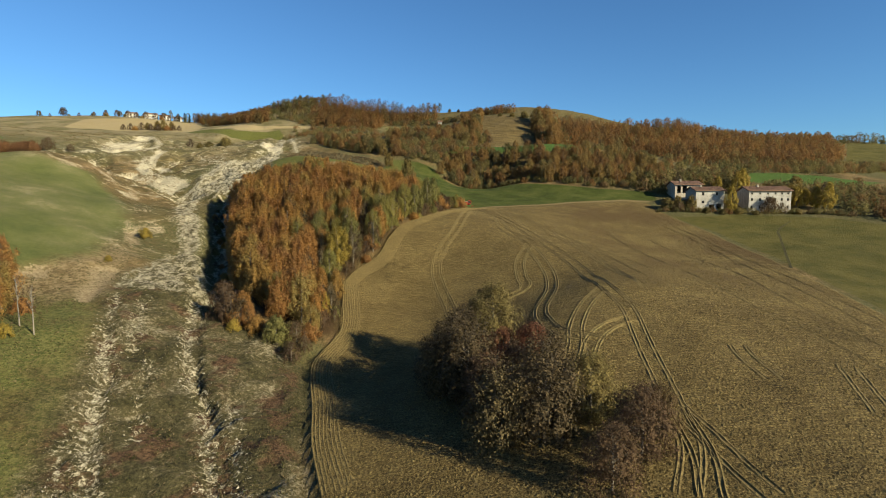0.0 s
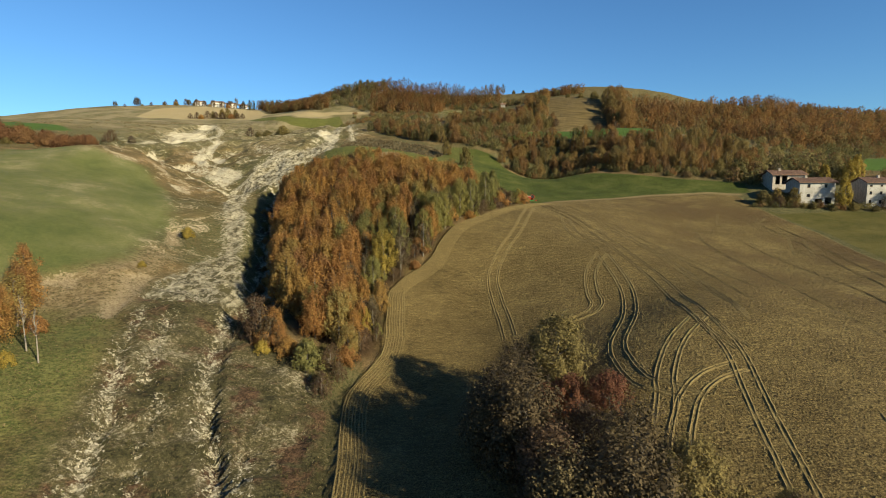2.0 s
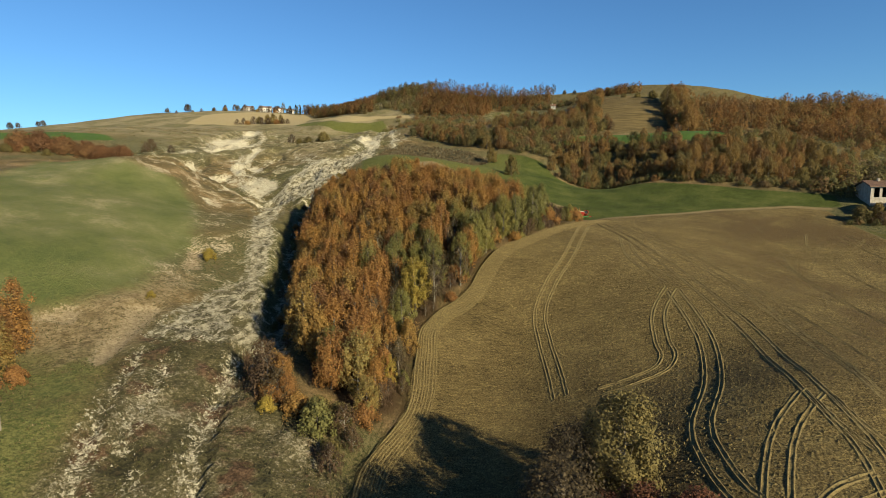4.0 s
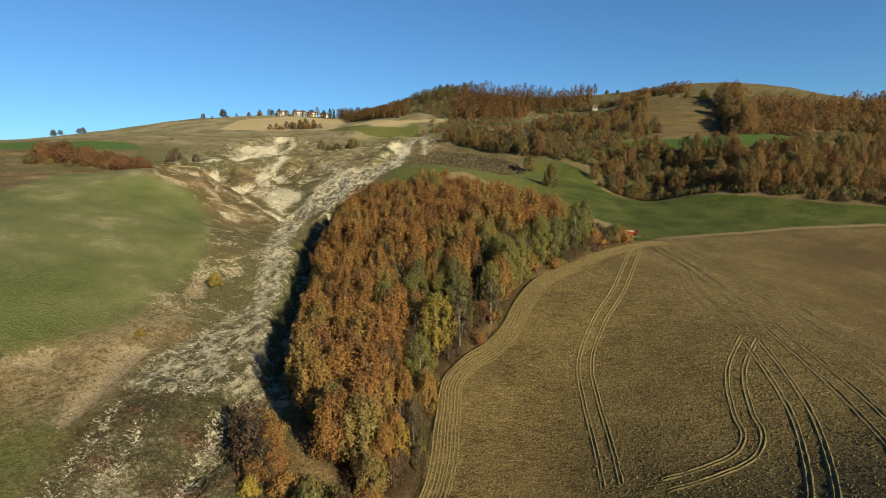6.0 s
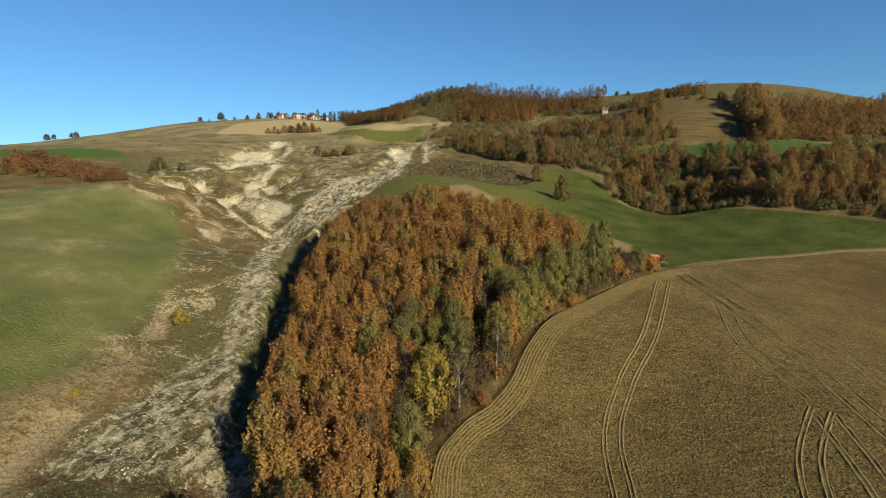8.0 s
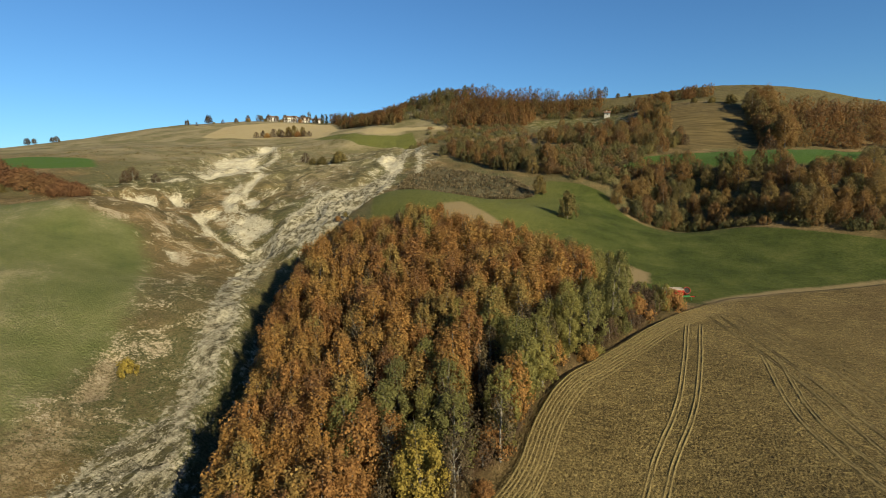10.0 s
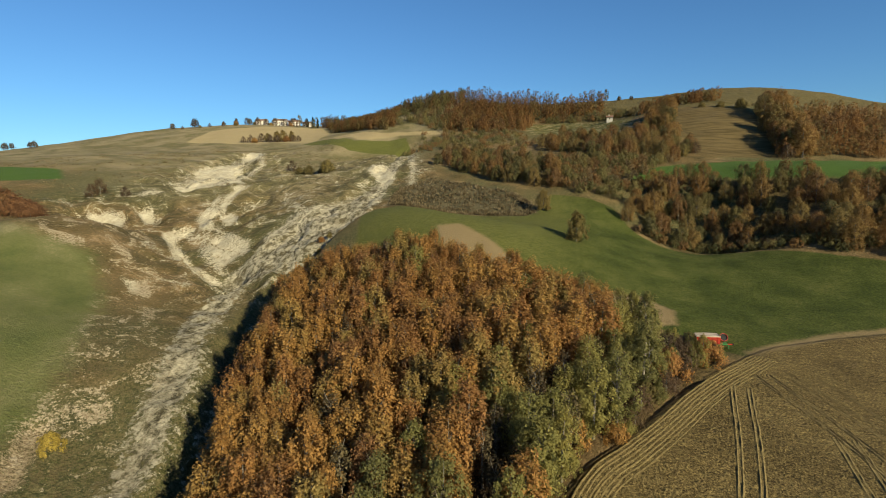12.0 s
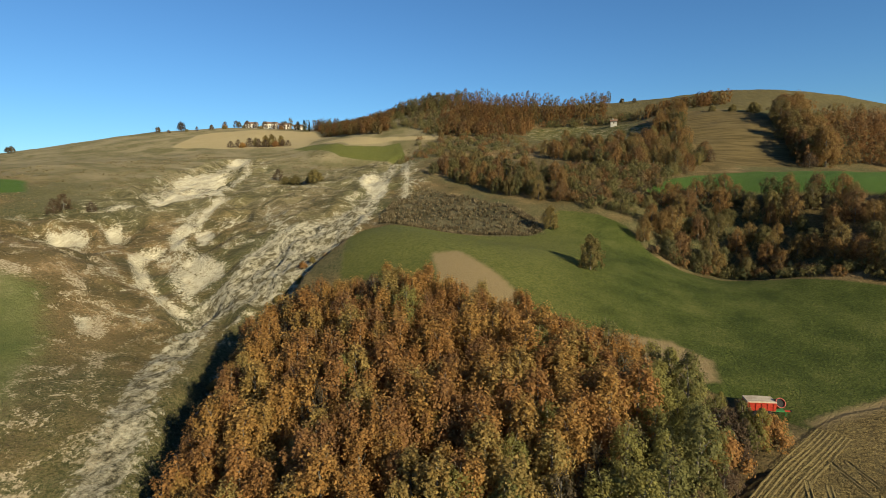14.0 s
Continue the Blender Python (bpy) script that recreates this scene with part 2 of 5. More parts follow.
STREAKS = (
    ([(-60, 99), (-55.4, 90.1), (-52.9, 84.3), (-50.4, 79.4)], 0.35),
    ([(-54, 97), (-52, 92.3), (-49.7, 85.7), (-46.1, 78.5)], 0.45),
    ([(-50.4, 79.4), (-46.7, 72.6), (-44.2, 69.5), (-42.5, 64), (-40.4, 59.7), (-34.8, 50.6), (-31, 44)], 0.8),
    ([(-48, 104), (-46.9, 100.8), (-43.1, 90.2), (-38.5, 80.1), (-34.1, 72.7)], 0.75),
    ([(-34.1, 72.7), (-32.1, 70.9), (-28.8, 64.3), (-26.8, 59.1), (-23.5, 52.7), (-19, 44)], 0.55),
    ([(-28, 69.9), (-23.9, 60.1), (-20.5, 52.5), (-17, 45)], 0.2),
    ([(-42.3, 76.6), (-38.8, 67.6), (-36.1, 62.2), (-35.5, 59.5)], 0.05),
    ([(-41.5, 57.2), (-39.1, 53.1), (-36, 47)], 0.3),
    ([(-137, 252), (-130, 235), (-118, 227), (-110, 223), (-102, 217)], 1.6),
    ([(-124, 216), (-118, 209), (-112, 204), (-97, 199)], 1.3),
    ([(-127, 217), (-130, 227), (-121, 224), (-112, 214), (-102.6, 207)], 1.5),
    ([(-159, 241), (-150, 258), (-149, 285), (-170, 330), (-196, 369)], 1.8),
    ([(-94, 336), (-86, 314), (-78, 292), (-72, 270)], 1.6),
    ([(-116, 262), (-106, 246), (-96, 238), (-90, 228)], 1.0),
)
SCARS = (
    [(-169, 263), (-187, 300), (-204, 362), (-196, 366), (-180, 340), (-156, 295), (-148, 262), (-157, 250)],
    [(-130, 217), (-131, 228), (-114, 224), (-101, 221), (-94, 210), (-93, 197), (-101, 199), (-113, 205)],
    [(-163, 214), (-160, 223), (-148, 224), (-138, 216), (-134, 204), (-148, 208)],
    [(-152, 229), (-154, 243), (-143, 238), (-137, 225)],
    [(-132, 250), (-122, 262), (-112, 250), (-118, 240)],
)
CLAY_FACES = (
    [(-182, 296), (-188, 311), (-192, 334), (-178, 324), (-153, 288), (-170, 299), (-169, 284)],
    [(-203, 360), (-202, 368), (-200, 374), (-178, 340), (-195, 350)],
    [(-160, 258), (-162, 270), (-165, 287), (-147, 279), (-138, 269), (-146, 265), (-149, 258)],
    [(-131, 220), (-131, 226), (-128, 229), (-129, 223), (-126, 218), (-115, 209.5), (-105, 204), (-100, 203.5), (-101, 202), (-107, 202.5), (-115, 206), (-122, 212)],
    [(-118, 224), (-115, 225), (-108, 223), (-104, 221), (-102, 217), (-104, 214), (-105, 210), (-112, 216), (-115, 218)],
    [(-160, 221), (-154, 224), (-149, 224), (-146, 220), (-153, 217)],
    [(-150, 231), (-150, 236), (-146, 232), (-140, 223)],
    [(-125, 228), (-133, 238), (-133, 245), (-130, 243), (-130, 238), (-122, 228)],
    [(-128, 242), (-125, 244), (-119, 238), (-117, 231), (-121, 234)],
    [(-132, 245), (-136, 256), (-137, 267), (-134, 264), (-132, 252), (-128, 243)],
    [(-97, 292), (-95, 304), (-87, 296), (-81, 275), (-81, 268), (-86, 277), (-91, 284)],
    [(-110, 185), (-108, 187), (-105, 184), (-105, 182)],
)
# the tongue of the slide, streaked along its way down
TONGUE = [(-88, 300), (-95, 305), (-98, 296), (-86.5, 277), (-84, 258), (-87, 249), (-92, 239), (-97, 233), (-98, 224), (-97, 214), (-99, 208), (-99, 203), (-90, 199), (-86, 203), (-82, 207), (-78, 211), (-76.5, 219), (-75.5, 226), (-75, 232), (-74, 244), (-80, 266), (-82, 278)]
GULLY_BED = [(-90, 198), (-86, 190), (-85, 178), (-78.5, 170), (-72.5, 162), (-68, 152), (-64.5, 142), (-61, 133), (-64, 131), (-67, 139), (-71, 147), (-77, 158), (-82, 168), (-89, 180), (-93, 196)]
CRACK = [(-45.3, 101.8), (-41.3, 90.3), (-36.8, 79.7), (-33.1, 72.2), (-30, 68.4), (-25.5, 60.8), (-22, 53.7), (-18, 45)]
BANK = [(-46, 109), (-48, 118), (-56, 138), (-66, 162), (-74, 182), (-78, 205), (-71, 232)]
SAND_BANKS = (
    [(-82.3, 141), (-81.2, 143), (-77.3, 137), (-75, 133), (-75.8, 130), (-78.7, 135)],
    [(-70.6, 109), (-67, 111.5), (-63, 97.5), (-61.3, 91.9), (-62.5, 92.1), (-65.3, 96.6), (-67.2, 102.4)],
    [(-79.5, 99.5), (-78.5, 103.5), (-76, 103.5), (-75, 101)],
)


def clay_cover(x, y):
    best = np.full(np.shape(x), -30.0)
    for line, width in FLOW_LINES:
        best = np.maximum(best, along(x, y, line, width))
    for corners in (FAN, TONGUE, GULLY_BED, SCARS[0], *SCARS[2:]):
        best = np.maximum(best, inside(x, y, corners))
    return best


def height(x, y):
    x, y = np.asarray(x, float), np.asarray(y, float)
    z = 17.92 - 0.0026 * x + 0.0986 * np.clip(y, -400, 640) - 0.05 * np.clip(y - 640, 0, 900)
    far = ease(np.hypot(x + 60, y - 220), 600, 1200)
    for hx, hy, radius, rise in HILLS:
        z = z + rise * np.exp(-((x - hx) ** 2 + (y - hy) ** 2) / (2 * radius * radius))
    z = z + far * 14 * layered(x, y, 420, 3, 5)
    clay = clay_cover(x, y)
    debris = inside(x, y, DEBRIS)
    # scarps: the slipped ground lies lower, with a steep head
    scarp = np.full(np.shape(x), -30.0)
    for corners in SCARS:
        scarp = np.maximum(scarp, inside(x, y, corners))
    z = z - 2.2 * ease(scarp + 1.2 * layered(x, y, 6, 2, 11), -1.5, 2.5)
    z = z - 1.6 * ease(np.maximum(along(x, y, FLOW_LINES[0][0], 5.0), along(x, y, FLOW_LINES[1][0], 8.0)), -2, 3)
    # rills and lumps of the bare clay, the broken ground of the slide
    rough = np.maximum(ease(clay, -4, 3), 0.75 * ease(debris, -2, 4))
    rill = 1 - np.abs(layered(x * 0.9 + y * 0.25, y * 0.42 - x * 0.1, 2.6, 3, 3))
    z = z + rough * (0.75 * layered(x, y, 5, 3, 7) + 0.8 * (rill - 0.6))
    for line, width in STREAKS:
        z = z - 0.9 * ease(along(x, y, line, width + 0.8), 0, 1.6) * (y < 112)
    for corners in CLAY_FACES:
        z = z - 0.8 * ease(inside(x, y, corners) + 0.5 * layered(x, y, 3, 2, 61), -1.0, 1.6)
    for corners in SAND_BANKS:
        z = z - 0.9 * ease(inside(x, y, corners) + 0.4 * layered(x, y, 3, 2, 62), -1.2, 0.8)
    # the crack along the slide, the streaks of the tongue
    z = z - 1.0 * ease(along(x, y, CRACK, 0.8), 0, 0.8)
    tongue = ease(inside(x, y, TONGUE), -1, 3)
    z = z + tongue * 0.9 * (0.5 - np.abs(layered((x + 0.22 * y) / 1.0, (y - 0.2 * x) / 7.0, 2.2, 3, 71)))
    # hummocks and small scarps of the slipped slope
    slip = ease(inside(x, y, SLIPPED), -6, 6)
    z = z + slip * (1.5 * (0.5 - np.abs(layered(x, y, 14, 3, 41))) + 0.5 * layered(x, y, 4, 2, 51))
    # uneven pasture and scrub
    tilled = np.maximum.reduce([inside(x, y, PLOUGHED), inside(x, y, MEADOW), inside(x, y, OLIVE_FIELD)])
    wild = 1 - ease(tilled, -3, 0)
    z = z + wild * (0.35 * layered(x, y, 9, 2, 21) + 0.5 * layered(x, y, 30, 2, 31))
    # the steep bank between the wood and the gully, the lip at the field's edge
    bank = along(x, y, BANK, 4.6) + 1.3 * layered(x, y, 5, 2, 81)
    z = z - 4.2 * ease(bank, -2.0, 4.0)
    z = z - 0.75 * ease(1.3 - np.abs(inside(x, y, PLOUGHED) + 0.9), 0, 1.2) * (y < 165) * (x < 6)
    return z


def ground_z(x, y):
    return float(height(np.array([x]), np.array([y]))[0])


def spaced(low, high, fine, reach, limit, growth=1.06):
    """Grid lines: fine between low and high, then wider and wider."""
    middle = list(np.arange(low, high, fine))
    out, step, v = [], fine, middle[-1]
    while v < limit:
        step = min(step * growth, 90)
        v += step
        out.append(v)
    back, step, v = [], fine, low
    while v > reach:
        step = min(step * growth, 90)
        v -= step
        back.append(v)
    return np.array(back[::-1] + middle + out)


def mesh_object(name, verts, faces, material=None, smooth=False, parent=None):
    me = bpy.data.meshes.new(name)
    verts, faces = np.asarray(verts, np.float32), np.asarray(faces, np.int32)
    k = faces.shape[1]
    me.vertices.add(len(verts))
    me.vertices.foreach_set("co", verts.ravel())
    me.loops.add(faces.size)
    me.loops.foreach_set("vertex_index", faces.ravel())
    me.polygons.add(len(faces))
    me.polygons.foreach_set("loop_start", np.arange(0, faces.size, k, dtype=np.int32))
    me.polygons.foreach_set("use_smooth", np.full(len(faces), smooth))
    me.update(calc_edges=True)
    if material:
        me.materials.append(material)
    ob = new(name, me)
    ob.parent = parent
    return ob


def ground_material():
    n = Nodes("land", 0.95)
    p = n.place()
    wide, mid, small, fine = n.noise(p, 0.018, 4), n.noise(p, 0.11, 5, 0.65), n.noise(p, 0.7, 5, 0.7), n.noise(p, 3.2, 4, 0.7)
    ragged = n.sum("MULTIPLY", n.sum("SUBTRACT", small, 0.5), 3.0)

    def zone(name, blur=0.5, rag=1.0, extra=None):
        d = n.sum("ADD", n.attribute(name), n.sum("MULTIPLY", ragged, rag))
        if extra is not None:
            d = n.sum("ADD", d, extra)
        return n.step(d, -blur, blur)

    # scrub and rough pasture
    tuft = n.sum("ADD", n.sum("MULTIPLY", n.noise(p, 1.6, 5, 0.75), 0.55), n.sum("MULTIPLY", n.noise(p, 4.5, 4, 0.8), 0.45))
    wildness = n.sum("ADD", n.sum("MULTIPLY", mid, 0.45), n.sum("MULTIPLY", tuft, 0.55))
    c = n.ramp(wildness, (0.400, (0.046, 0.036, 0.013)), (0.460, (0.100, 0.074, 0.028)), (0.530, (0.153, 0.106, 0.046)), (0.610, (0.286, 0.196, 0.097)))
    c = n.mix(n.step(wide, 0.44, 0.58), c, n.mix(n.step(tuft, 0.42, 0.58), (0.046, 0.052, 0.017), (0.138, 0.120, 0.053)))
    c = n.mix(n.step(n.attribute("upland"), 0, 60), c, n.mix(n.step(n.noise(p, 0.05, 5, 0.7), 0.35, 0.65), (0.122, 0.108, 0.046), (0.238, 0.196, 0.108)))
    c = n.mix(n.sum("MULTIPLY", zone("dry", 3.0, 2.5), n.step(tuft, 0.40, 0.54)), c, n.mix(n.step(small, 0.35, 0.65), (0.150, 0.112, 0.055), (0.300, 0.232, 0.128)))
    c = n.mix(n.sum("MULTIPLY", zone("verdant", 5.0, 2.0), n.step(mid, 0.30, 0.55)), c, n.mix(n.step(tuft, 0.42, 0.58), (0.064, 0.079, 0.021), (0.160, 0.154, 0.051)))
    # slipped ground with weeds
    weeds = n.ramp(n.sum("ADD", n.sum("MULTIPLY", mid, 0.4), n.sum("MULTIPLY", tuft, 0.6)), (0.410, (0.022, 0.020, 0.009)), (0.470, (0.058, 0.053, 0.022)), (0.530, (0.104, 0.087, 0.041)), (0.590, (0.316, 0.277, 0.183)))
    weeds = n.mix(n.step(n.noise(p, 0.16, 4, 0.65), 0.50, 0.62), weeds, n.mix(n.step(tuft, 0.42, 0.58), (0.040, 0.024, 0.012), (0.135, 0.082, 0.045)))
    c = n.mix(zone("debris", 1.5), c, weeds)
    # leaf litter under the trees
    c = n.mix(zone("wood", 1.5), c, n.mix(small, (0.019, 0.013, 0.007), (0.075, 0.045, 0.019)))
    # pasture on the rounded hill
    hillc = n.ramp(n.sum("ADD", n.sum("MULTIPLY", n.noise(p, 0.06, 5, 0.65), 0.6), n.sum("MULTIPLY", tuft, 0.4)), (0.380, (0.072, 0.090, 0.025)), (0.470, (0.106, 0.117, 0.036)), (0.550, (0.142, 0.142, 0.054)), (0.620, (0.235, 0.208, 0.104)))
    c = n.mix(zone("pasture", 3.0, 2.2), c, hillc)
    # meadows
    grass = n.ramp(n.sum("ADD", n.sum("MULTIPLY", mid, 0.4), n.sum("ADD", n.sum("MULTIPLY", tuft, 0.35), n.sum("MULTIPLY", fine, 0.25))), (0.400, (0.020, 0.031, 0.004)), (0.500, (0.047, 0.062, 0.010)), (0.590, (0.092, 0.098, 0.024)))
    grass = n.mix(n.sum("MULTIPLY", n.step(n.sum("ADD", n.attribute("lean_grass"), n.sum("MULTIPLY", mid, 14.0)), -8.0, 18.0), 0.85), grass, n.mix(n.step(tuft, 0.40, 0.60), (0.066, 0.076, 0.015), (0.130, 0.127, 0.033)))
    c = n.mix(zone("meadow", 0.6, 0.5), c, grass)
    c = n.mix(zone("bright", 1.5, 0.5), c, n.mix(tuft, (0.042, 0.092, 0.014), (0.070, 0.112, 0.022)))
    olive = n.ramp(n.sum("ADD", n.sum("MULTIPLY", mid, 0.6), n.sum("MULTIPLY", tuft, 0.4)), (0.420, (0.064, 0.061, 0.013)), (0.580, (0.112, 0.098, 0.026)))
    c = n.mix(zone("olive", 0.6, 0.4), c, olive)
    combed = n.noise(n.turned(p, 62, (1.6, 0.1, 1.0)), 0.5, 3, 0.6)
    c = n.mix(zone("knoll", 1.0, 0.6), c, n.mix(n.step(combed, 0.35, 0.65), (0.088, 0.073, 0.026), (0.128, 0.102, 0.040)))
    rows_up = n.noise(n.turned(p, 18, (0.10, 1.6, 1.0)), 0.6, 3, 0.6)
    c = n.mix(zone("fallow", 1.0, 0.6), c, n.mix(n.step(rows_up, 0.38, 0.62), (0.078, 0.058, 0.022), (0.136, 0.101, 0.042)))
    plots = n.noise(p, 0.35, 5, 0.8)
    c = n.mix(n.sum("MULTIPLY", zone("hut", 1.0, 0.6), n.step(plots, 0.50, 0.60)), c, (0.235, 0.200, 0.118))
    c = n.mix(n.sum("MULTIPLY", zone("hut", 1.0, 0.6), n.step(plots, 0.46, 0.38)), c, (0.040, 0.058, 0.016))
    c = n.mix(zone("reeds", 1.5, 1.0), c, n.mix(n.step(n.sum("ADD", n.sum("MULTIPLY", mid, 0.5), n.sum("MULTIPLY", tuft, 0.5)), 0.40, 0.60), (0.052, 0.045, 0.020), (0.122, 0.104, 0.055)))
    c = n.mix(zone("straw", 1.5, 0.6), c, n.mix(mid, (0.275, 0.215, 0.105), (0.345, 0.280, 0.150)))
    # tilled soil
    row = n.noise(n.turned(p, 14, (0.55, 2.3, 1.0)), 1.0, 4, 0.65)
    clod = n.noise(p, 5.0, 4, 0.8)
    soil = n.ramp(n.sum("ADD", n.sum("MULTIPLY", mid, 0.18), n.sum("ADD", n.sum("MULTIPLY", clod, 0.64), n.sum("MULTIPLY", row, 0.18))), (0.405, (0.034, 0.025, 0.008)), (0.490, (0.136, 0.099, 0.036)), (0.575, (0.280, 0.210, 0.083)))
    soil = n.mix(n.sum("MULTIPLY", n.step(n.attribute("east_soil"), 0.0, 30.0), n.step(n.noise(p, 0.06, 4, 0.6), 0.40, 0.62)), soil, n.mix(n.step(clod, 0.36, 0.64), (0.058, 0.039, 0.014), (0.160, 0.108, 0.044)))
    # shade in the gaps between clods, painted as darker soil
    gap_shade = n.cells(n.turned(p, 12, (1.0, 1.55, 1.0)), 2.3)
    soil = n.mix(n.sum("MULTIPLY", n.step(gap_shade, 0.34, 0.64), 0.30), soil, (0.044, 0.032, 0.013))
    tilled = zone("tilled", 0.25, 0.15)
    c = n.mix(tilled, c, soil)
    c = n.mix(zone("bare", 0.8, 0.6), c, n.mix(tuft, (0.165, 0.120, 0.056), (0.248, 0.186, 0.094)))
    # clay
    rills = n.noise(n.turned(p, -14, (1.0, 0.50, 1.0)), 0.8, 7, 0.75, 0.8)
    crumbs = n.noise(p, 2.2, 5, 0.8)
    folds = n.noise(n.turned(p, -8, (1.0, 0.30, 1.0)), 0.7, 7, 0.7, 0.5)
    patchy = n.sum("ADD", n.sum("MULTIPLY", n.sum("SUBTRACT", rills, 0.56), 40.0), n.sum("MULTIPLY", n.sum("SUBTRACT", crumbs, 0.5), 24.0))
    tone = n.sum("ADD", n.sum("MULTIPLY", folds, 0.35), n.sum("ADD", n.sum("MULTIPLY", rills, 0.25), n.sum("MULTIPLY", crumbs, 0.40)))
    # the darkest stop paints the shade of crack voids into the clay
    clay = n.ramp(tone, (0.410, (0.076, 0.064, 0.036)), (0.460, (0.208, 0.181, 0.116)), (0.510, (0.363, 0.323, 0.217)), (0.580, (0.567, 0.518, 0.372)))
    shred = n.sum("ADD", n.sum("MULTIPLY", n.noise(p, 0.13, 6, 0.72, 1.2), 0.65), n.sum("MULTIPLY", crumbs, 0.35))
    c = n.mix(n.sum("MULTIPLY", zone("slipped", 4.0, 2.0), n.step(shred, 0.545, 0.585)), c, clay)
    c = n.mix(n.sum("MULTIPLY", zone("slipped", 4.0, 2.0), n.sum("MULTIPLY", n.step(shred, 0.50, 0.44), 0.8)), c, n.mix(tuft, (0.029, 0.030, 0.011), (0.082, 0.070, 0.031)))
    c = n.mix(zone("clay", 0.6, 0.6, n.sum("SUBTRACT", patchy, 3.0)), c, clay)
    creased = n.sum("ADD", n.sum("MULTIPLY", folds, 0.6), n.sum("MULTIPLY", crumbs, 0.4))
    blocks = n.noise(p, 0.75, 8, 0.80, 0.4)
    # dark low stop: shaded cracks between the blocks, put into the mud's colour
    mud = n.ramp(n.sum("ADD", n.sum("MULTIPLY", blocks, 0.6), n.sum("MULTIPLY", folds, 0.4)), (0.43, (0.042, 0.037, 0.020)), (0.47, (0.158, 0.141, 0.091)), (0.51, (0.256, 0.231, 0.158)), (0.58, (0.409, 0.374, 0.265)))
    weals = n.noise(n.turned(p, 42, (1.0, 0.22, 1.0)), 0.75, 6, 0.75, 0.6)
    mud = n.mix(n.sum("MULTIPLY", zone("fan", 1.5, 1.0), n.step(n.sum("ADD", n.sum("MULTIPLY", weals, 0.75), n.sum("MULTIPLY", crumbs, 0.25)), 0.50, 0.46)), mud, n.mix(tuft, (0.032, 0.030, 0.012), (0.105, 0.092, 0.045)))
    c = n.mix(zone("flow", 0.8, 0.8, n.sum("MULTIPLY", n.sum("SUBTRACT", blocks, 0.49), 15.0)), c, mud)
    lanes = n.noise(n.turned(p, -12, (1.0, 0.075, 1.0)), 0.75, 8, 0.75, 0.25)
    c = n.mix(n.sum("MULTIPLY", zone("tongue", 1.5, 1.5), n.step(lanes, 0.53, 0.585)), c, n.mix(n.step(crumbs, 0.40, 0.60), (0.26, 0.235, 0.165), (0.45, 0.410, 0.295)))
    c = n.mix(n.sum("MULTIPLY", zone("tongue", 1.5, 1.5), n.step(lanes, 0.475, 0.43)), c, n.mix(tuft, (0.050, 0.043, 0.020), (0.135, 0.112, 0.060)))
    pale = n.mix(n.step(creased, 0.40, 0.60), (0.33, 0.292, 0.195), (0.52, 0.472, 0.335))
    c = n.mix(zone("face", 0.5, 0.9, n.sum("MULTIPLY", n.sum("SUBTRACT", crumbs, 0.44), 6.5)), c, pale)
    c = n.mix(zone("sand", 0.4, 0.5, n.sum("MULTIPLY", n.sum("SUBTRACT", crumbs, 0.44), 6.0)), c, n.mix(n.step(crumbs, 0.36, 0.60), (0.165, 0.122, 0.066), (0.310, 0.250, 0.150)))
    gaunt = n.sum("ADD", n.sum("MULTIPLY", n.noise(p, 0.17, 5, 0.7, 0.8), 0.6), n.sum("MULTIPLY", crumbs, 0.4))
    c = n.mix(n.sum("MULTIPLY", zone("gully", 6.0, 1.0), n.step(gaunt, 0.535, 0.575)), c, n.mix(n.step(crumbs, 0.42, 0.60), (0.220, 0.175, 0.102), (0.430, 0.360, 0.235)))
    c = n.mix(n.sum("MULTIPLY", zone("gully", 6.0, 1.0), n.sum("MULTIPLY", n.step(gaunt, 0.47, 0.43), 0.75)), c, n.mix(tuft, (0.062, 0.051, 0.021), (0.150, 0.117, 0.054)))
    grit = n.noise(p, 1.3, 8, 0.82)
    flecks = n.sum("ADD", n.sum("MULTIPLY", n.sum("SUBTRACT", grit, 0.535), 17.0), n.sum("MULTIPLY", n.sum("SUBTRACT", blocks, 0.5), 6.0))
    c = n.mix(zone("streak", 0.25, 0.2, flecks), c, n.mix(n.step(crumbs, 0.42, 0.58), (0.210, 0.185, 0.120), (0.560, 0.510, 0.365)))
    # relief: clods, tussocks, rills
    clods = n.cells(p, 2.6)
    relief = n.sum("ADD", n.sum("MULTIPLY", clods, 0.7), n.sum("ADD", n.sum("MULTIPLY", clod, 0.8), n.sum("MULTIPLY", tuft, 0.7)))
    flat = n.sum("SUBTRACT", 1.0, n.sum("MULTIPLY", zone("meadow", 1, 0), 0.15))
    grain = n.noise(p, 7.0, 4, 0.8)
    relief = n.sum("ADD", relief, n.sum("MULTIPLY", grain, 0.6))
    n.bump(n.sum("MULTIPLY", n.sum("ADD", relief, n.sum("MULTIPLY", row, n.sum("MULTIPLY", tilled, 1.0))), n.sum("ADD", flat, n.sum("MULTIPLY", tilled, 0.5))), 1.0, 0.32)
    return n.done(c)


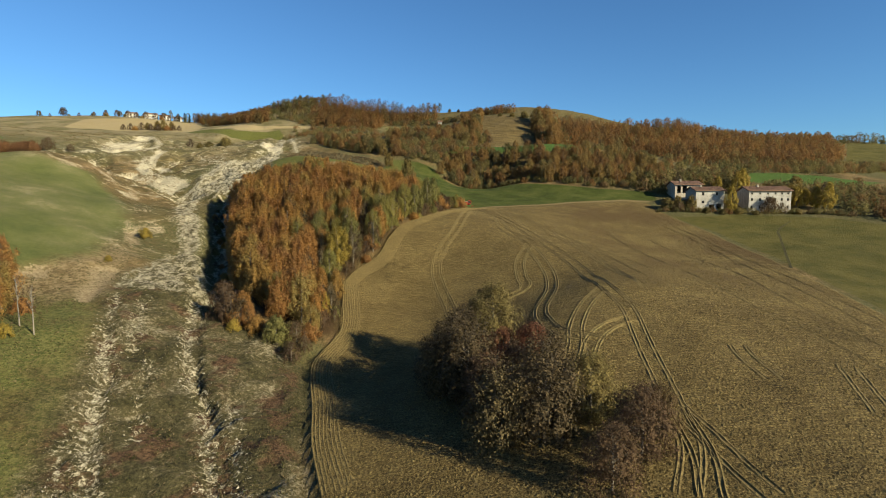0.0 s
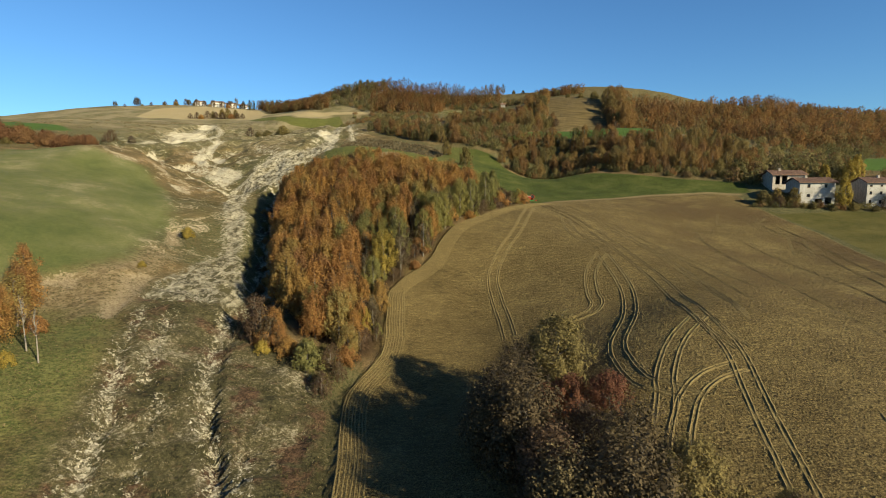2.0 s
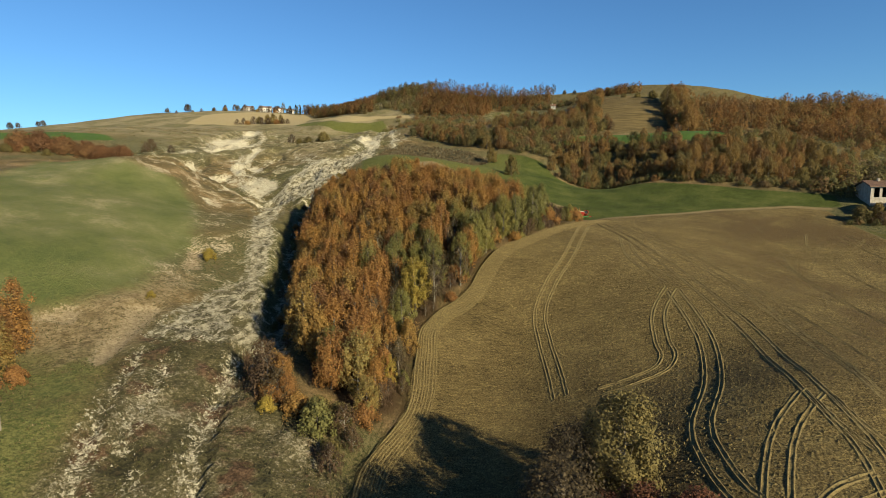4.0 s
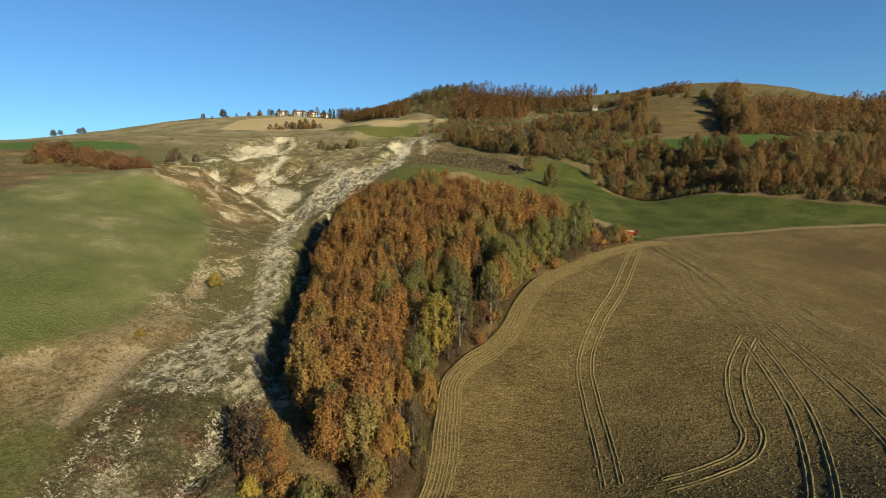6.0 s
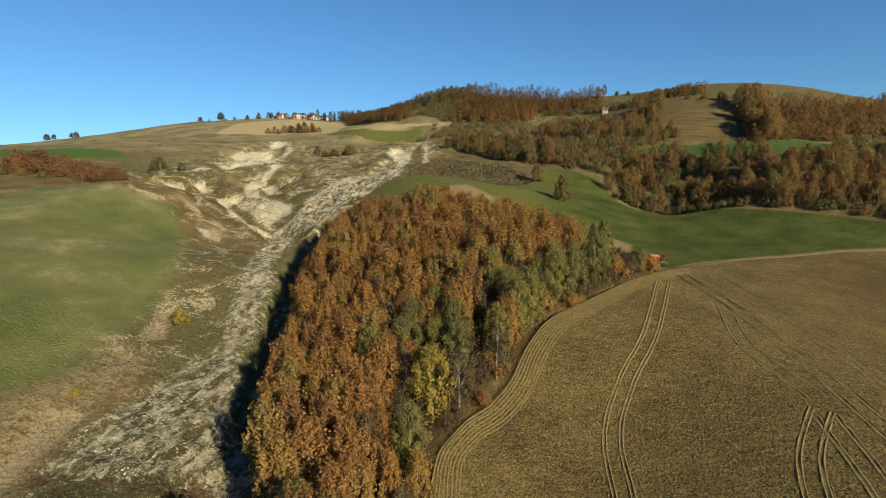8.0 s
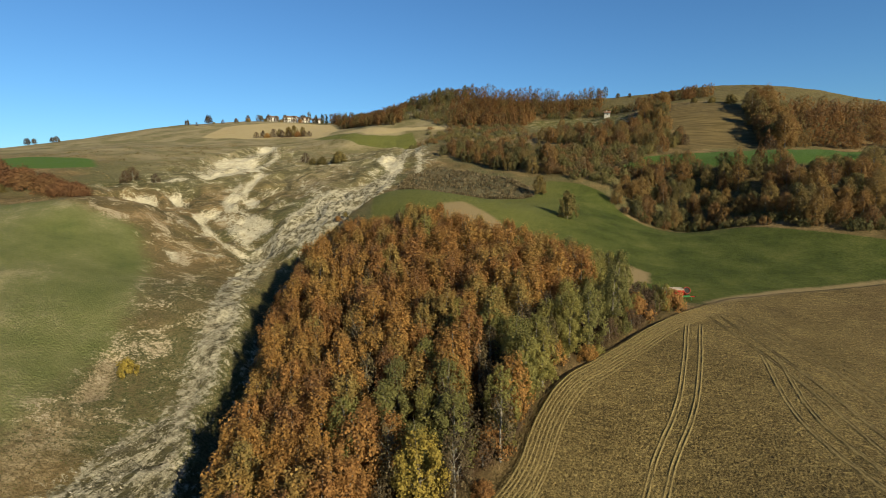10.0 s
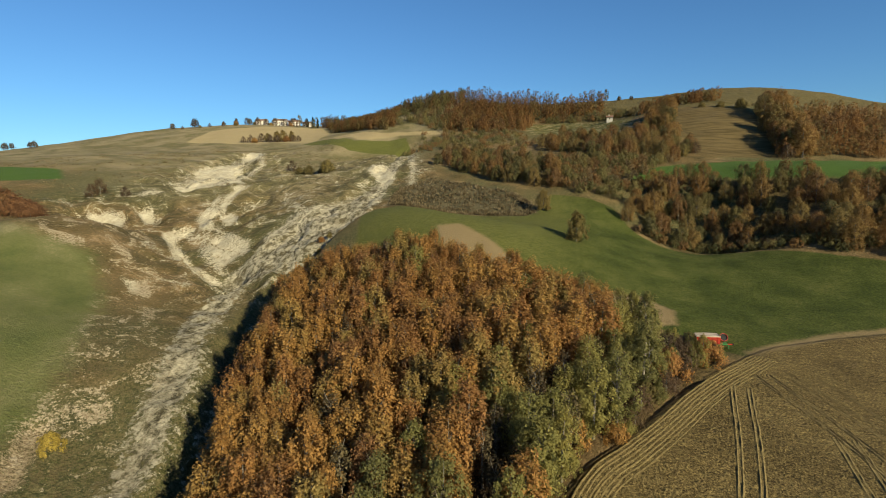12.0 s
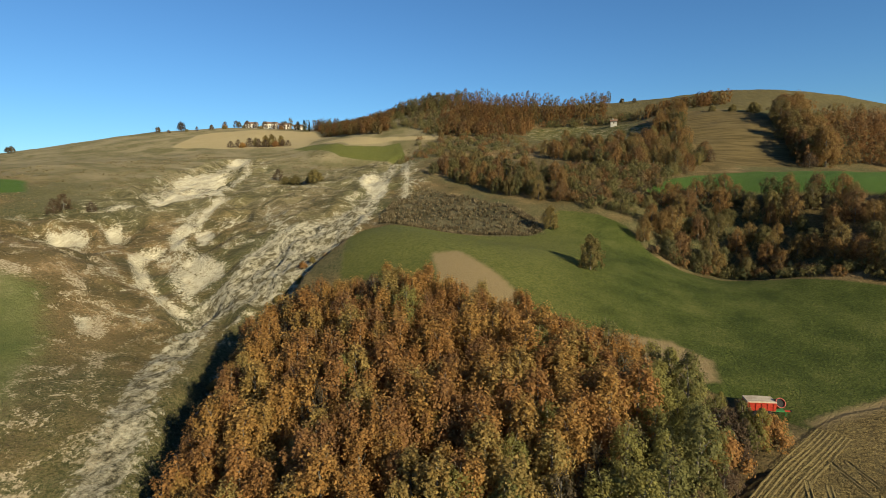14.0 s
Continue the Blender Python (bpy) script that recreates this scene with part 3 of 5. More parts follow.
def build_ground():
    xs = spaced(-176, 62, 0.8, -3000, 3000)
    ys = np.concatenate([spaced(42, 216, 0.8, -2500, 217, 1.08)[:-1], np.arange(216.5, 400, 1.7)])
    far, step = [], 1.7
    v = ys[-1]
    while v < 4200:
        step = min(step * 1.05, 120)
        v += step
        far.append(v)
    ys = np.concatenate([ys, far])
    X, Y = np.meshgrid(xs, ys)
    x, y = X.ravel(), Y.ravel()
    verts = np.stack([x, y, height(x, y)], 1)
    w = len(xs)
    a = (np.arange(len(ys) - 1)[:, None] * w + np.arange(w - 1)[None]).ravel()
    ob = mesh_object("ground", verts, np.stack([a, a + 1, a + 1 + w, a + w], 1), ground_material(), True)
    zones = {
        "debris": inside(x, y, DEBRIS),
        "wood": inside(x, y, WOOD),
        "pasture": inside(x, y, LEFT_HILL),
        "meadow": np.maximum(inside(x, y, MEADOW), inside(x, y, YOUNG_CROP)),
        "bright": np.maximum.reduce([inside(x, y, k) for k in (LEFT_STRIP, UPPER_MEADOW, EAST_MEADOW)]),
        "olive": np.maximum.reduce([inside(x, y, k) for k in (OLIVE_FIELD, HUT_FIELD, EAST_SLOPE)]),
        "knoll": inside(x, y, KNOLL),
        "fallow": inside(x, y, UPPER_PLOUGHED),
        "upland": np.minimum(np.minimum(y - 225, 90.0), -68 - x),
        "reeds": inside(x, y, REEDS),
        "dry": inside(x, y, DRY_BANK),
        "sand": np.maximum.reduce([inside(x, y, k) for k in SAND_BANKS]),
        "slipped": inside(x, y, SLIPPED),
        "face": np.maximum.reduce([inside(x, y, k) for k in CLAY_FACES]),
        "flow": np.maximum.reduce([along(x, y, line, w) for line, w in FLOW_LINES] + [inside(x, y, FAN), inside(x, y, TONGUE), inside(x, y, GULLY_BED), along(x, y, BANK, 1.6)]),
        "tongue": inside(x, y, TONGUE),
        "gully": np.minimum(along(x, y, [(-140, 205), (-118, 188), (-100, 168), (-88, 152), (-80, 132)], 13.0), 2.0 - 2.5 * inside(x, y, LEFT_HILL)),
        "fan": inside(x, y, FAN),
        "verdant": inside(x, y, GREEN_BANK),
        "straw": np.maximum(inside(x, y, STRAW_1), inside(x, y, STRAW_2)),
        "lean_grass": np.minimum(-18 - x, y - 196),
        "east_soil": np.minimum(x - 20, y - 88),
        "hut": inside(x, y, HUT_FIELD),
        "tilled": inside(x, y, PLOUGHED),
        "bare": np.maximum.reduce([inside(x, y, BARE_1), inside(x, y, BARE_2), along(x, y, [(12, 177), (26, 187), (46, 195.5), (66, 199), (74, 197)], 0.9), along(x, y, FARM_PATH, 1.2)]),
        "clay": clay_cover(x, y),
        "streak": np.maximum.reduce([along(x, y, line, wd) for line, wd in STREAKS]),
    }
    for name, d in zones.items():
        at = ob.data.attributes.new(name, "FLOAT", "POINT")
        at.data.foreach_set("value", np.clip(d, -30, 90).astype(np.float32))
    return tagged(ob, "hilly autumn farmland with ploughed soil, meadow and grey clay landslide", "ground", kind="structure")


ground = build_ground()


# ---------------------------------------------------------------- trees
BARK = plain("bark", (0.10, 0.085, 0.065), (0.20, 0.175, 0.14), 6, 0.95, 0.6)
PALE_BARK = plain("pale_bark", (0.13, 0.115, 0.09), (0.23, 0.205, 0.165), 5, 0.9, 0.5)
OAK_LEAF = leaf_material("oak_leaf", (0.15, (0.225, 0.122, 0.052)), (0.34, (0.292, 0.154, 0.052)), (0.58, (0.325, 0.186, 0.056)), (0.78, (0.305, 0.202, 0.064)), (0.88, (0.235, 0.192, 0.068)), through=0.5, dark=0.62)
GREEN_LEAF = leaf_material("poplar_leaf", (0.15, (0.158, 0.150, 0.056)), (0.5, (0.212, 0.200, 0.064)), (0.85, (0.265, 0.232, 0.070)), through=0.55, dark=0.7)
GOLD_LEAF = leaf_material("golden_leaf", (0.2, (0.225, 0.170, 0.036)), (0.8, (0.300, 0.225, 0.046)), dark=0.62)
RED_LEAF = leaf_material("red_leaf", (0.2, (0.112, 0.048, 0.028)), (0.8, (0.158, 0.072, 0.038)))
DULL_LEAF = leaf_material("dull_leaf", (0.15, (0.048, 0.036, 0.020)), (0.5, (0.074, 0.055, 0.027)), (0.85, (0.096, 0.077, 0.034)), through=0.2, dark=0.5)
OLIVE_LEAF = leaf_material("olive_leaf", (0.15, (0.098, 0.080, 0.028)), (0.85, (0.155, 0.122, 0.040)), through=0.3, dark=0.6)
THICKET_OLIVE = leaf_material("thicket_olive_leaf", (0.15, (0.118, 0.096, 0.036)), (0.85, (0.182, 0.144, 0.052)), through=0.35, dark=0.62)
TWIG_LEAF = leaf_material("twig_leaf", (0.15, (0.071, 0.049, 0.030)), (0.5, (0.098, 0.063, 0.036)), (0.85, (0.089, 0.063, 0.029)))
TWIG = leaf_material("twig", (0.15, (0.12, 0.095, 0.070)), (0.85, (0.21, 0.170, 0.130)), through=0.0)


def limb(path, radii, sides=6):
    """A tapered round limb through points: verts, quads."""
    verts, faces = [], []
    path = [Vector(q) for q in path]
    for k, q in enumerate(path):
        d = (path[min(k + 1, len(path) - 1)] - path[max(k - 1, 0)]).normalized()
        u = d.orthogonal().normalized()
        v = d.cross(u)
        for s in range(sides):
            a = 2 * math.pi * s / sides
            verts.append(q + radii[k] * (math.cos(a) * u + math.sin(a) * v))
    for k in range(len(path) - 1):
        for s in range(sides):
            a, b = k * sides + s, k * sides + (s + 1) % sides
            faces.append((a, b, b + sides, a + sides))
    return verts, faces


def joined(pieces):
    verts, faces = [], []
    for v, f in pieces:
        faces += [tuple(i + len(verts) for i in q) for q in f]
        verts += v
    return verts, faces


def trunk_shape(rng, tall, girth, limbs, spread, low=0.3):
    lean = rng.uniform(-0.05, 0.05, 2) * tall
    path = [(lean[0] * f * f + 0.04 * tall * math.sin(5 * f) * f * 0.4, lean[1] * f * f, tall * f) for f in (0, 0.2, 0.45, 0.7, 0.92)]
    path[0] = (0, 0, -0.6)
    pieces = [limb(path, [girth * 1.25, girth, girth * 0.75, girth * 0.45, girth * 0.15], 7)]
    for k in range(limbs):
        f = low + (0.85 - low) * (k + rng.random()) / limbs
        a = rng.uniform(0, 2 * math.pi)
        o = Vector((lean[0] * f * f, lean[1] * f * f, tall * f))
        out = spread * (1.15 - f) * rng.uniform(0.7, 1.1)
        rise = tall * 0.2 * rng.uniform(0.6, 1.2)
        way = Vector((math.cos(a) * out, math.sin(a) * out, rise))
        pieces.append(limb([o, o + way * 0.5 + Vector((0, 0, -0.06 * rise)), o + way], [girth * 0.38, girth * 0.24, girth * 0.06], 5))
    return joined(pieces)


def leaf_cloud(rng, centres, radii, count, size, rise=1.2, flat=0.7, wild=0.36):
    """Leaves as tilted blades, thrown about the clump centres."""
    pick = rng.integers(0, len(centres), count)
    q = rng.normal(size=(count, 3))
    q /= np.linalg.norm(q, axis=1)[:, None]
    q *= (rng.random(count) ** 0.45)[:, None]
    at = centres[pick] + q * radii[pick][:, None] * np.array([0.85, 0.85, rise])
    axis = centres.mean(0) - np.array([0, 0, 0.25 * np.ptp(centres[:, 2])])
    out = at - axis
    out /= np.linalg.norm(out, axis=1)[:, None] + 1e-9
    face = out * 0.8 + q * 0.5 + wild * rng.normal(size=(count, 3))
    face /= np.linalg.norm(face, axis=1)[:, None] + 1e-9
    u = np.cross(face, rng.normal(size=(count, 3)))
    u /= np.linalg.norm(u, axis=1)[:, None] + 1e-9
    w = np.cross(face, u)
    s = size * rng.uniform(0.55, 1.3, count)[:, None]
    fold = np.cross(u, w) * s * 0.2
    verts = np.stack([at - u * s * 0.6 - w * s * 0.25, at + u * s * 0.6 - w * s * 0.25, at + w * s * flat * 1.2 + fold], 1).reshape(-1, 3)
    base = np.arange(count)[:, None] * 3
    return verts, base + np.array([[0, 1, 2]])


def crown_shape(rng, tall, wide, low, clumps, leaves, size, shape="oak", wild=0.36):
    f = (np.arange(clumps) + rng.random(clumps)) / clumps
    a = np.arange(clumps) * 2.399963 + rng.uniform(0, 0.8, clumps)
    if shape == "poplar":
        profile = np.sin(np.pi * np.clip(f, 0, 1) ** 0.8) ** 0.6
    elif shape == "bush":
        profile = np.sqrt(np.clip(1 - f ** 2.2, 0.02, 1))
    elif shape == "round":
        profile = np.interp(f, [0, 0.2, 0.5, 0.8, 1], [0.75, 0.95, 1.0, 0.8, 0.35])
    else:
        profile = np.interp(f, [0, 0.15, 0.4, 0.75, 1], [0.6, 0.92, 1.0, 0.78, 0.30])
    r = wide * 0.5 * profile * np.sqrt(rng.uniform(0.12, 1.0, clumps)) * rng.uniform(0.75, 1.12, clumps)
    centres = np.stack([r * np.cos(a), r * np.sin(a), tall * (low + (0.95 - low) * f)], 1)
    radii = wide * rng.uniform(0.07, 0.16, clumps) + 0.1
    return leaf_cloud(rng, centres, radii, leaves, size, 1.8 if shape == "oak" else 1.2, wild=wild)


def make_tree(name, label, category, group, leaf, seed, tall, wide, low, clumps, leaves, size, shape="oak", bark=None, limbs=6, girth=None):
    rng = np.random.default_rng(seed)
    root = new(name)
    tv, tf = trunk_shape(rng, tall, girth or 0.018 * tall, limbs, wide * 0.42, max(0.2, low))
    trunk = mesh_object("trunk", tv, tf, bark or BARK, True, root)
    cv, cf = crown_shape(rng, tall, wide, low, clumps, leaves, size, shape)
    crown = mesh_object("crown", cv, cf, leaf, False, root)
    return tagged(root, label, category, group)


def stand(proto, x, y, turn, size, sink=0.05, z=None):
    return copy_thing(proto, Matrix.LocRotScale((x, y, (ground_z(x, y) if z is None else z) - sink), Euler((0, 0, turn)), (size, size, size)))


def drop(*protos):
    """Takes away the patterns once all copies stand."""
    for proto in protos:
        for o in (*proto.children_recursive, proto):
            bpy.data.objects.remove(o)


def scatter(corners, gap, seed):
    """Points about gap apart inside an outline."""
    rng = np.random.default_rng(seed)
    c = np.array(corners)
    (x0, y0), (x1, y1) = c.min(0), c.max(0)
    points, row = [], 0
    yy = y0
    while yy < y1:
        xx = x0 + (row % 2) * gap / 2
        while xx < x1:
            points.append((xx + rng.uniform(-0.36, 0.36) * gap, yy + rng.uniform(-0.36, 0.36) * gap))
            xx += gap
        yy += gap * 0.87
        row += 1
    p = np.array(points)
    keep = inside(p[:, 0], p[:, 1], corners) > 0
    for clear in (STRAW_1, STRAW_2, YOUNG_CROP):
        keep &= inside(p[:, 0], p[:, 1], clear) < 0
    return p[keep]


def plant_wood():
    rng = np.random.default_rng(4)
    oaks = [make_tree("oak_tree", "tall oak with rust-brown autumn leaves in a dense wood", "tree", "oaks of the wood", OAK_LEAF, 40 + k, h, w, 0.08, 54, 3900, 0.235) for k, (h, w) in enumerate(((9.4, 5.2), (8.8, 5.6), (9.8, 5.3), (9.2, 5.0), (9.9, 4.8), (8.6, 5.8)))]
    greens = [make_tree("poplar_tree", "grey-green poplar with thinning leaves and pale trunk at the wood's edge", "tree", "poplars at the wood's edge", GREEN_LEAF, 60 + k, 9.4, w, 0.12, 54, 4400, 0.2, shape, PALE_BARK) for k, (w, shape) in enumerate(((5.2, "poplar"), (6.0, "round"), (5.4, "round"), (5.0, "poplar")))]
    twigs = [make_tree("bare_tree", "half-bare tree with grey twigs and few brown leaves", "tree", "half-bare trees", DULL_LEAF, 70 + k, 8.0, 5.0, 0.12, 34, 1500, 0.22, "oak", PALE_BARK, 18) for k in range(2)]
    gold = make_tree("golden_tree", "bright golden-yellow tree at the wood's edge", "tree", "golden trees", GOLD_LEAF, 91, 9.0, 5.6, 0.08, 70, 5200, 0.21, "round")
    points = scatter(WOOD, 3.22, 3)
    levels = height(points[:, 0], points[:, 1])
    edges = inside(points[:, 0], points[:, 1], PLOUGHED)
    for (x, y), z, edge in zip(points, levels, edges):
        chance = rng.random()
        size = rng.uniform(0.78, 1.12)
        if edge > -0.5 or math.hypot(x + 23.6, y - 124) < 4.2 or math.hypot(x + 24.4, y - 118) < 3.4:
            continue
        back = min(1.0, 0.62 + 0.05 * max(0.0, 191 - y - 0.2 * max(0, x + 40)))
        size *= max(0.55, back)
        if edge > -9.5 and y > 126:
            pool = greens if chance < 0.66 or y > 146 and chance > 0.90 else (twigs if chance < 0.90 else oaks)
            size *= 0.95 - 0.42 * min(1, max(0, (y - 158) / 16))
        elif edge > -7 and y <= 126:
            pool = twigs if chance < 0.45 else oaks
            size *= 0.72
        else:
            shy = 0.70 if edge > -15 and y > 128 else 0.93
            pool = oaks if chance < shy else (twigs if chance < shy + 0.04 else greens)
        if x > -9 and y > 160:
            pool = greens
            size *= 0.86 if x < -3 else 0.66
        stand(pool[rng.integers(len(pool))], x, y, rng.uniform(0, 6.28), size, z=z)
    stand(gold, -24.2, 125, 1, 1.12)
    stand(greens[1], -24.8, 118, 2, 0.85)
    stand(greens[0], -15.4, 140, 2, 1.05)
    stand(gold, -23.5, 105, 4, 0.6)
    drop(*oaks, *greens, *twigs, gold)

plant_wood()


def far_wood(name, label, corners, gap, tall, wide, leaf, seed, leaves=460, size=0.5, trees=22):
    """A wood too far off to count: all its trees in one mesh."""
    rng = np.random.default_rng(seed)
    verts, faces, tones, total = [], [], [], 0
    pts = scatter(corners, gap, seed)
    zs = height(pts[:, 0], pts[:, 1])
    for (x, y), z in zip(pts, zs):
        s = rng.uniform(0.7, 1.15)
        v, f = crown_shape(rng, tall * s, wide * rng.uniform(0.85, 1.25), 0.04, trees, int(leaves * 1.7), size * 0.72, "round", 0.2)
        tones += [rng.random()] * (len(v) + 8)
        verts.append(v + np.array([x, y, z]))
        faces.append(f + total)
        total += len(v)
        tv, tf = limb([(x, y, z - 0.5), (x, y, z + tall * s * 0.5)], [0.2, 0.1], 4)
        verts.append(np.array([tuple(q) for q in tv]))
        tf = np.array(tf)
        faces.append(np.concatenate([tf[:, [0, 1, 2]], tf[:, [0, 2, 3]]]) + total)
        total += len(tv)
    ob = mesh_object(name, np.concatenate(verts), np.concatenate(faces), leaf, False)
    ob.data.attributes.new("tone", "FLOAT", "POINT").data.foreach_set("value", np.array(tones, np.float32))
    return tagged(ob, label, "wood", kind="stuff")


GROVE_BROWN = leaf_material("grove_brown_leaf", (0.15, (0.184, 0.110, 0.050)), (0.40, (0.248, 0.146, 0.055)), (0.62, (0.245, 0.168, 0.062)), (0.85, (0.176, 0.146, 0.060)), through=0.55, dark=0.74)
GROVE_OLIVE = leaf_material("grove_olive_leaf", (0.15, (0.112, 0.104, 0.046)), (0.50, (0.158, 0.138, 0.054)), (0.85, (0.205, 0.165, 0.060)), through=0.5, dark=0.84)
GROVES = []


def grove_trees():
    """The kinds of tree that the groves above the meadow are made of."""
    for k, (leaf, tall, wide, shape) in enumerate(((GROVE_BROWN, 8.2, 6.2, "round"), (GROVE_BROWN, 7.4, 6.8, "bush"), (GROVE_BROWN, 8.4, 5.8, "oak"), (GROVE_OLIVE, 7.0, 6.2, "round"), (GROVE_OLIVE, 6.2, 6.4, "bush"))):
        kind = "rust-brown" if leaf is GROVE_BROWN else "olive-brown"
        GROVES.append(make_tree("grove_tree", "broad leafy tree in " + kind + " autumn colour above the meadow", "tree", "trees of the groves", leaf, 200 + k, tall, wide, 0.05, 56, 2700, 0.28, shape, BARK, 10))


def grove(corners, gap, size, seed, green=0.3):
    rng = np.random.default_rng(seed)
    points = scatter(corners, gap, seed)
    for (x, y), z in zip(points, height(points[:, 0], points[:, 1])):
        k = rng.integers(3, 5) if rng.random() < green else rng.integers(0, 3)
        stand(GROVES[k], x, y, rng.uniform(0, 6.28), size * rng.uniform(0.68, 1.16), z=z)


WOOD_LEAF = leaf_material("wood_leaf", (0.150, (0.140, 0.090, 0.045)), (0.330, (0.200, 0.112, 0.046)), (0.520, (0.246, 0.136, 0.050)), (0.700, (0.205, 0.140, 0.055)), (0.880, (0.150, 0.122, 0.050)), through=0.55, dark=0.88, many=True)
MIXED_LEAF = leaf_material("mixed_leaf", (0.150, (0.126, 0.105, 0.058)), (0.330, (0.225, 0.126, 0.050)), (0.480, (0.126, 0.122, 0.048)), (0.660, (0.200, 0.165, 0.063)), (0.880, (0.086, 0.092, 0.039)), through=0.5, dark=0.88, many=True)
far_wood("ridge_wood", "brown oak wood on the skyline", [(-100, 440), (-96, 478), (-50, 490), (-5, 486), (-4, 462), (-30, 452), (-55, 446), (-75, 432)], 5.2, 13, 5.5, WOOD_LEAF, 11)
far_wood("east_wood", "wide rust-brown oak wood on the far slope", [(58, 322), (60, 360), (64, 380), (100, 372), (150, 390), (230, 420), (290, 415), (244, 335), (208, 288), (170, 268), (130, 268), (112, 290), (112, 322)], 6.0, 7.6, 6.6, WOOD_LEAF, 12, 250, 0.62)
grove_trees()
grove([(-2, 250), (4, 270), (20, 276), (32, 266), (60, 252), (92, 262), (100, 240), (84, 214), (60, 219), (40, 228), (19, 243), (8, 245)], 5.0, 0.84, 13, 0.25)
grove([(-74, 304), (-66, 330), (-48, 318), (-30, 296), (-18, 280), (-22, 266), (-36, 274), (-58, 288)], 4.8, 0.76, 14, 0.45)
grove([(-34, 345), (-26, 366), (0, 350), (20, 348), (28, 318), (16, 300), (-4, 300), (-20, 318)], 5.2, 0.86, 15, 0.3)
far_wood("crest_wood", "dark trees along the top of the far field", [(12, 410), (14, 426), (52, 424), (54, 408)], 5.0, 6.4, 5.0, WOOD_LEAF, 16)
far_wood("village_wood", "trees along the ridge beside the village", [(-236, 505), (-230, 520), (-190, 522), (-150, 508), (-150, 488), (-200, 500)], 4.6, 9.5, 5.0, MIXED_LEAF, 23)
far_wood("field_wood", "brown trees below the ridge", [(-216, 494), (-178, 446), (-160, 426), (-133, 413), (-132, 424), (-150, 462), (-190, 502)], 4.8, 9, 5.0, WOOD_LEAF, 24)
far_wood("hedge_foot", "low dark scrub at the foot of the tree band", [(-3, 248), (8, 243), (19, 240), (40, 226), (60, 216), (84, 211), (86, 215), (62, 221), (42, 231), (20, 246), (8, 250)], 2.8, 2.4, 3.4, MIXED_LEAF, 25, 260, 0.34)
far_wood("gap_scrub", "dense brown scrub between the woods", [(-24, 264), (-14, 263), (-4, 260), (3, 270), (9, 286), (17, 300), (-4, 302), (-20, 302), (-32, 294), (-20, 281)], 4.2, 3.6, 4.4, MIXED_LEAF, 26, 420, 0.36)
far_wood("upland_scrub", "low brown scrub scattered over the upper slope", [(-98, 330), (-66, 332), (-44, 336), (-30, 350), (-46, 378), (-56, 408), (-96, 428), (-108, 400), (-100, 350)], 6.5, 2.4, 4.5, MIXED_LEAF, 21, 200, 0.4)
far_wood("east_scrub", "low brown scrub between the woods", [(24, 262), (60, 254), (96, 268), (112, 300), (112, 262), (90, 215), (120, 222), (135, 262), (150, 262), (100, 300), (60, 258)], 6.0, 3.5, 4.5, MIXED_LEAF, 22, 260, 0.4)
far_wood("ridge_wood", "brown oak wood reaching down from the skyline", [(-96, 400), (-70, 398), (-49, 410), (-48, 445), (-56, 468), (-86, 466), (-104, 446)], 5.4, 8, 5.4, WOOD_LEAF, 27)
far_wood("dome_scrub", "brown bushes round the upper fields", [(-206, 464), (-196, 500), (-150, 478), (-112, 462), (-104, 446), (-112, 440), (-150, 458), (-180, 470)], 6.5, 4.5, 5.0, MIXED_LEAF, 28, 260, 0.45)
far_wood("dome_wood", "brown trees on the rounded rise below the ridge", [(-146, 428), (-112, 446), (-100, 430), (-97, 408), (-106, 412), (-118, 424)], 5.2, 4.5, 5.0, MIXED_LEAF, 32, 300, 0.42)
far_wood("farm_slope_scrub", "dark scrub below the eastern wood", [(130, 252), (150, 273), (218, 288), (240, 290), (215, 268), (194, 258), (168, 252), (138, 247)], 5.0, 4.2, 5.2, MIXED_LEAF, 33, 260, 0.42)
grove([(8, 352), (12, 372), (22, 392), (27, 386), (22, 352)], 4.6, 0.95, 29, 0.1)
grove([(57, 322), (58, 345), (61, 372), (72, 374), (72, 330), (66, 320)], 5.2, 1.35, 35, 0.1)
drop(*GROVES)
far_wood("crest_hedge", "hedge of brown bushes behind the hut field", [(-44, 446), (-40, 456), (0, 450), (14, 428), (10, 420), (-8, 440)], 5.0, 4.5, 5.0, MIXED_LEAF, 30, 300, 0.45)
far_wood("west_ridge_wood", "trees along the ridge beside the village", [(-210, 506), (-205, 530), (-150, 520), (-100, 500), (-100, 470), (-118, 452), (-150, 470)], 5.0, 9.5, 5.0, MIXED_LEAF, 17)


# ---------------------------------------------------------------- tractor tracks and furrows
SOIL = plain("turned_soil", (0.076, 0.055, 0.020), (0.181, 0.138, 0.057), 3.0, 0.95, 0.8)


def smooth_line(points, step=0.8):
    q = [Vector((*a, 0)) for a in points]
    q = [2 * q[0] - q[1]] + q + [2 * q[-1] - q[-2]]
    out = []
    for a, b, c, d in zip(q, q[1:], q[2:], q[3:]):
        n = max(2, int((c - b).length / step))
        for k in range(n):
            f = k / n
            out.append(0.5 * (2 * b + (c - a) * f + (2 * a - 5 * b + 4 * c - d) * f * f + (3 * b - 3 * c + d - a) * f ** 3))
    out.append(q[-2])
    return np.array([(v.x, v.y) for v in out])


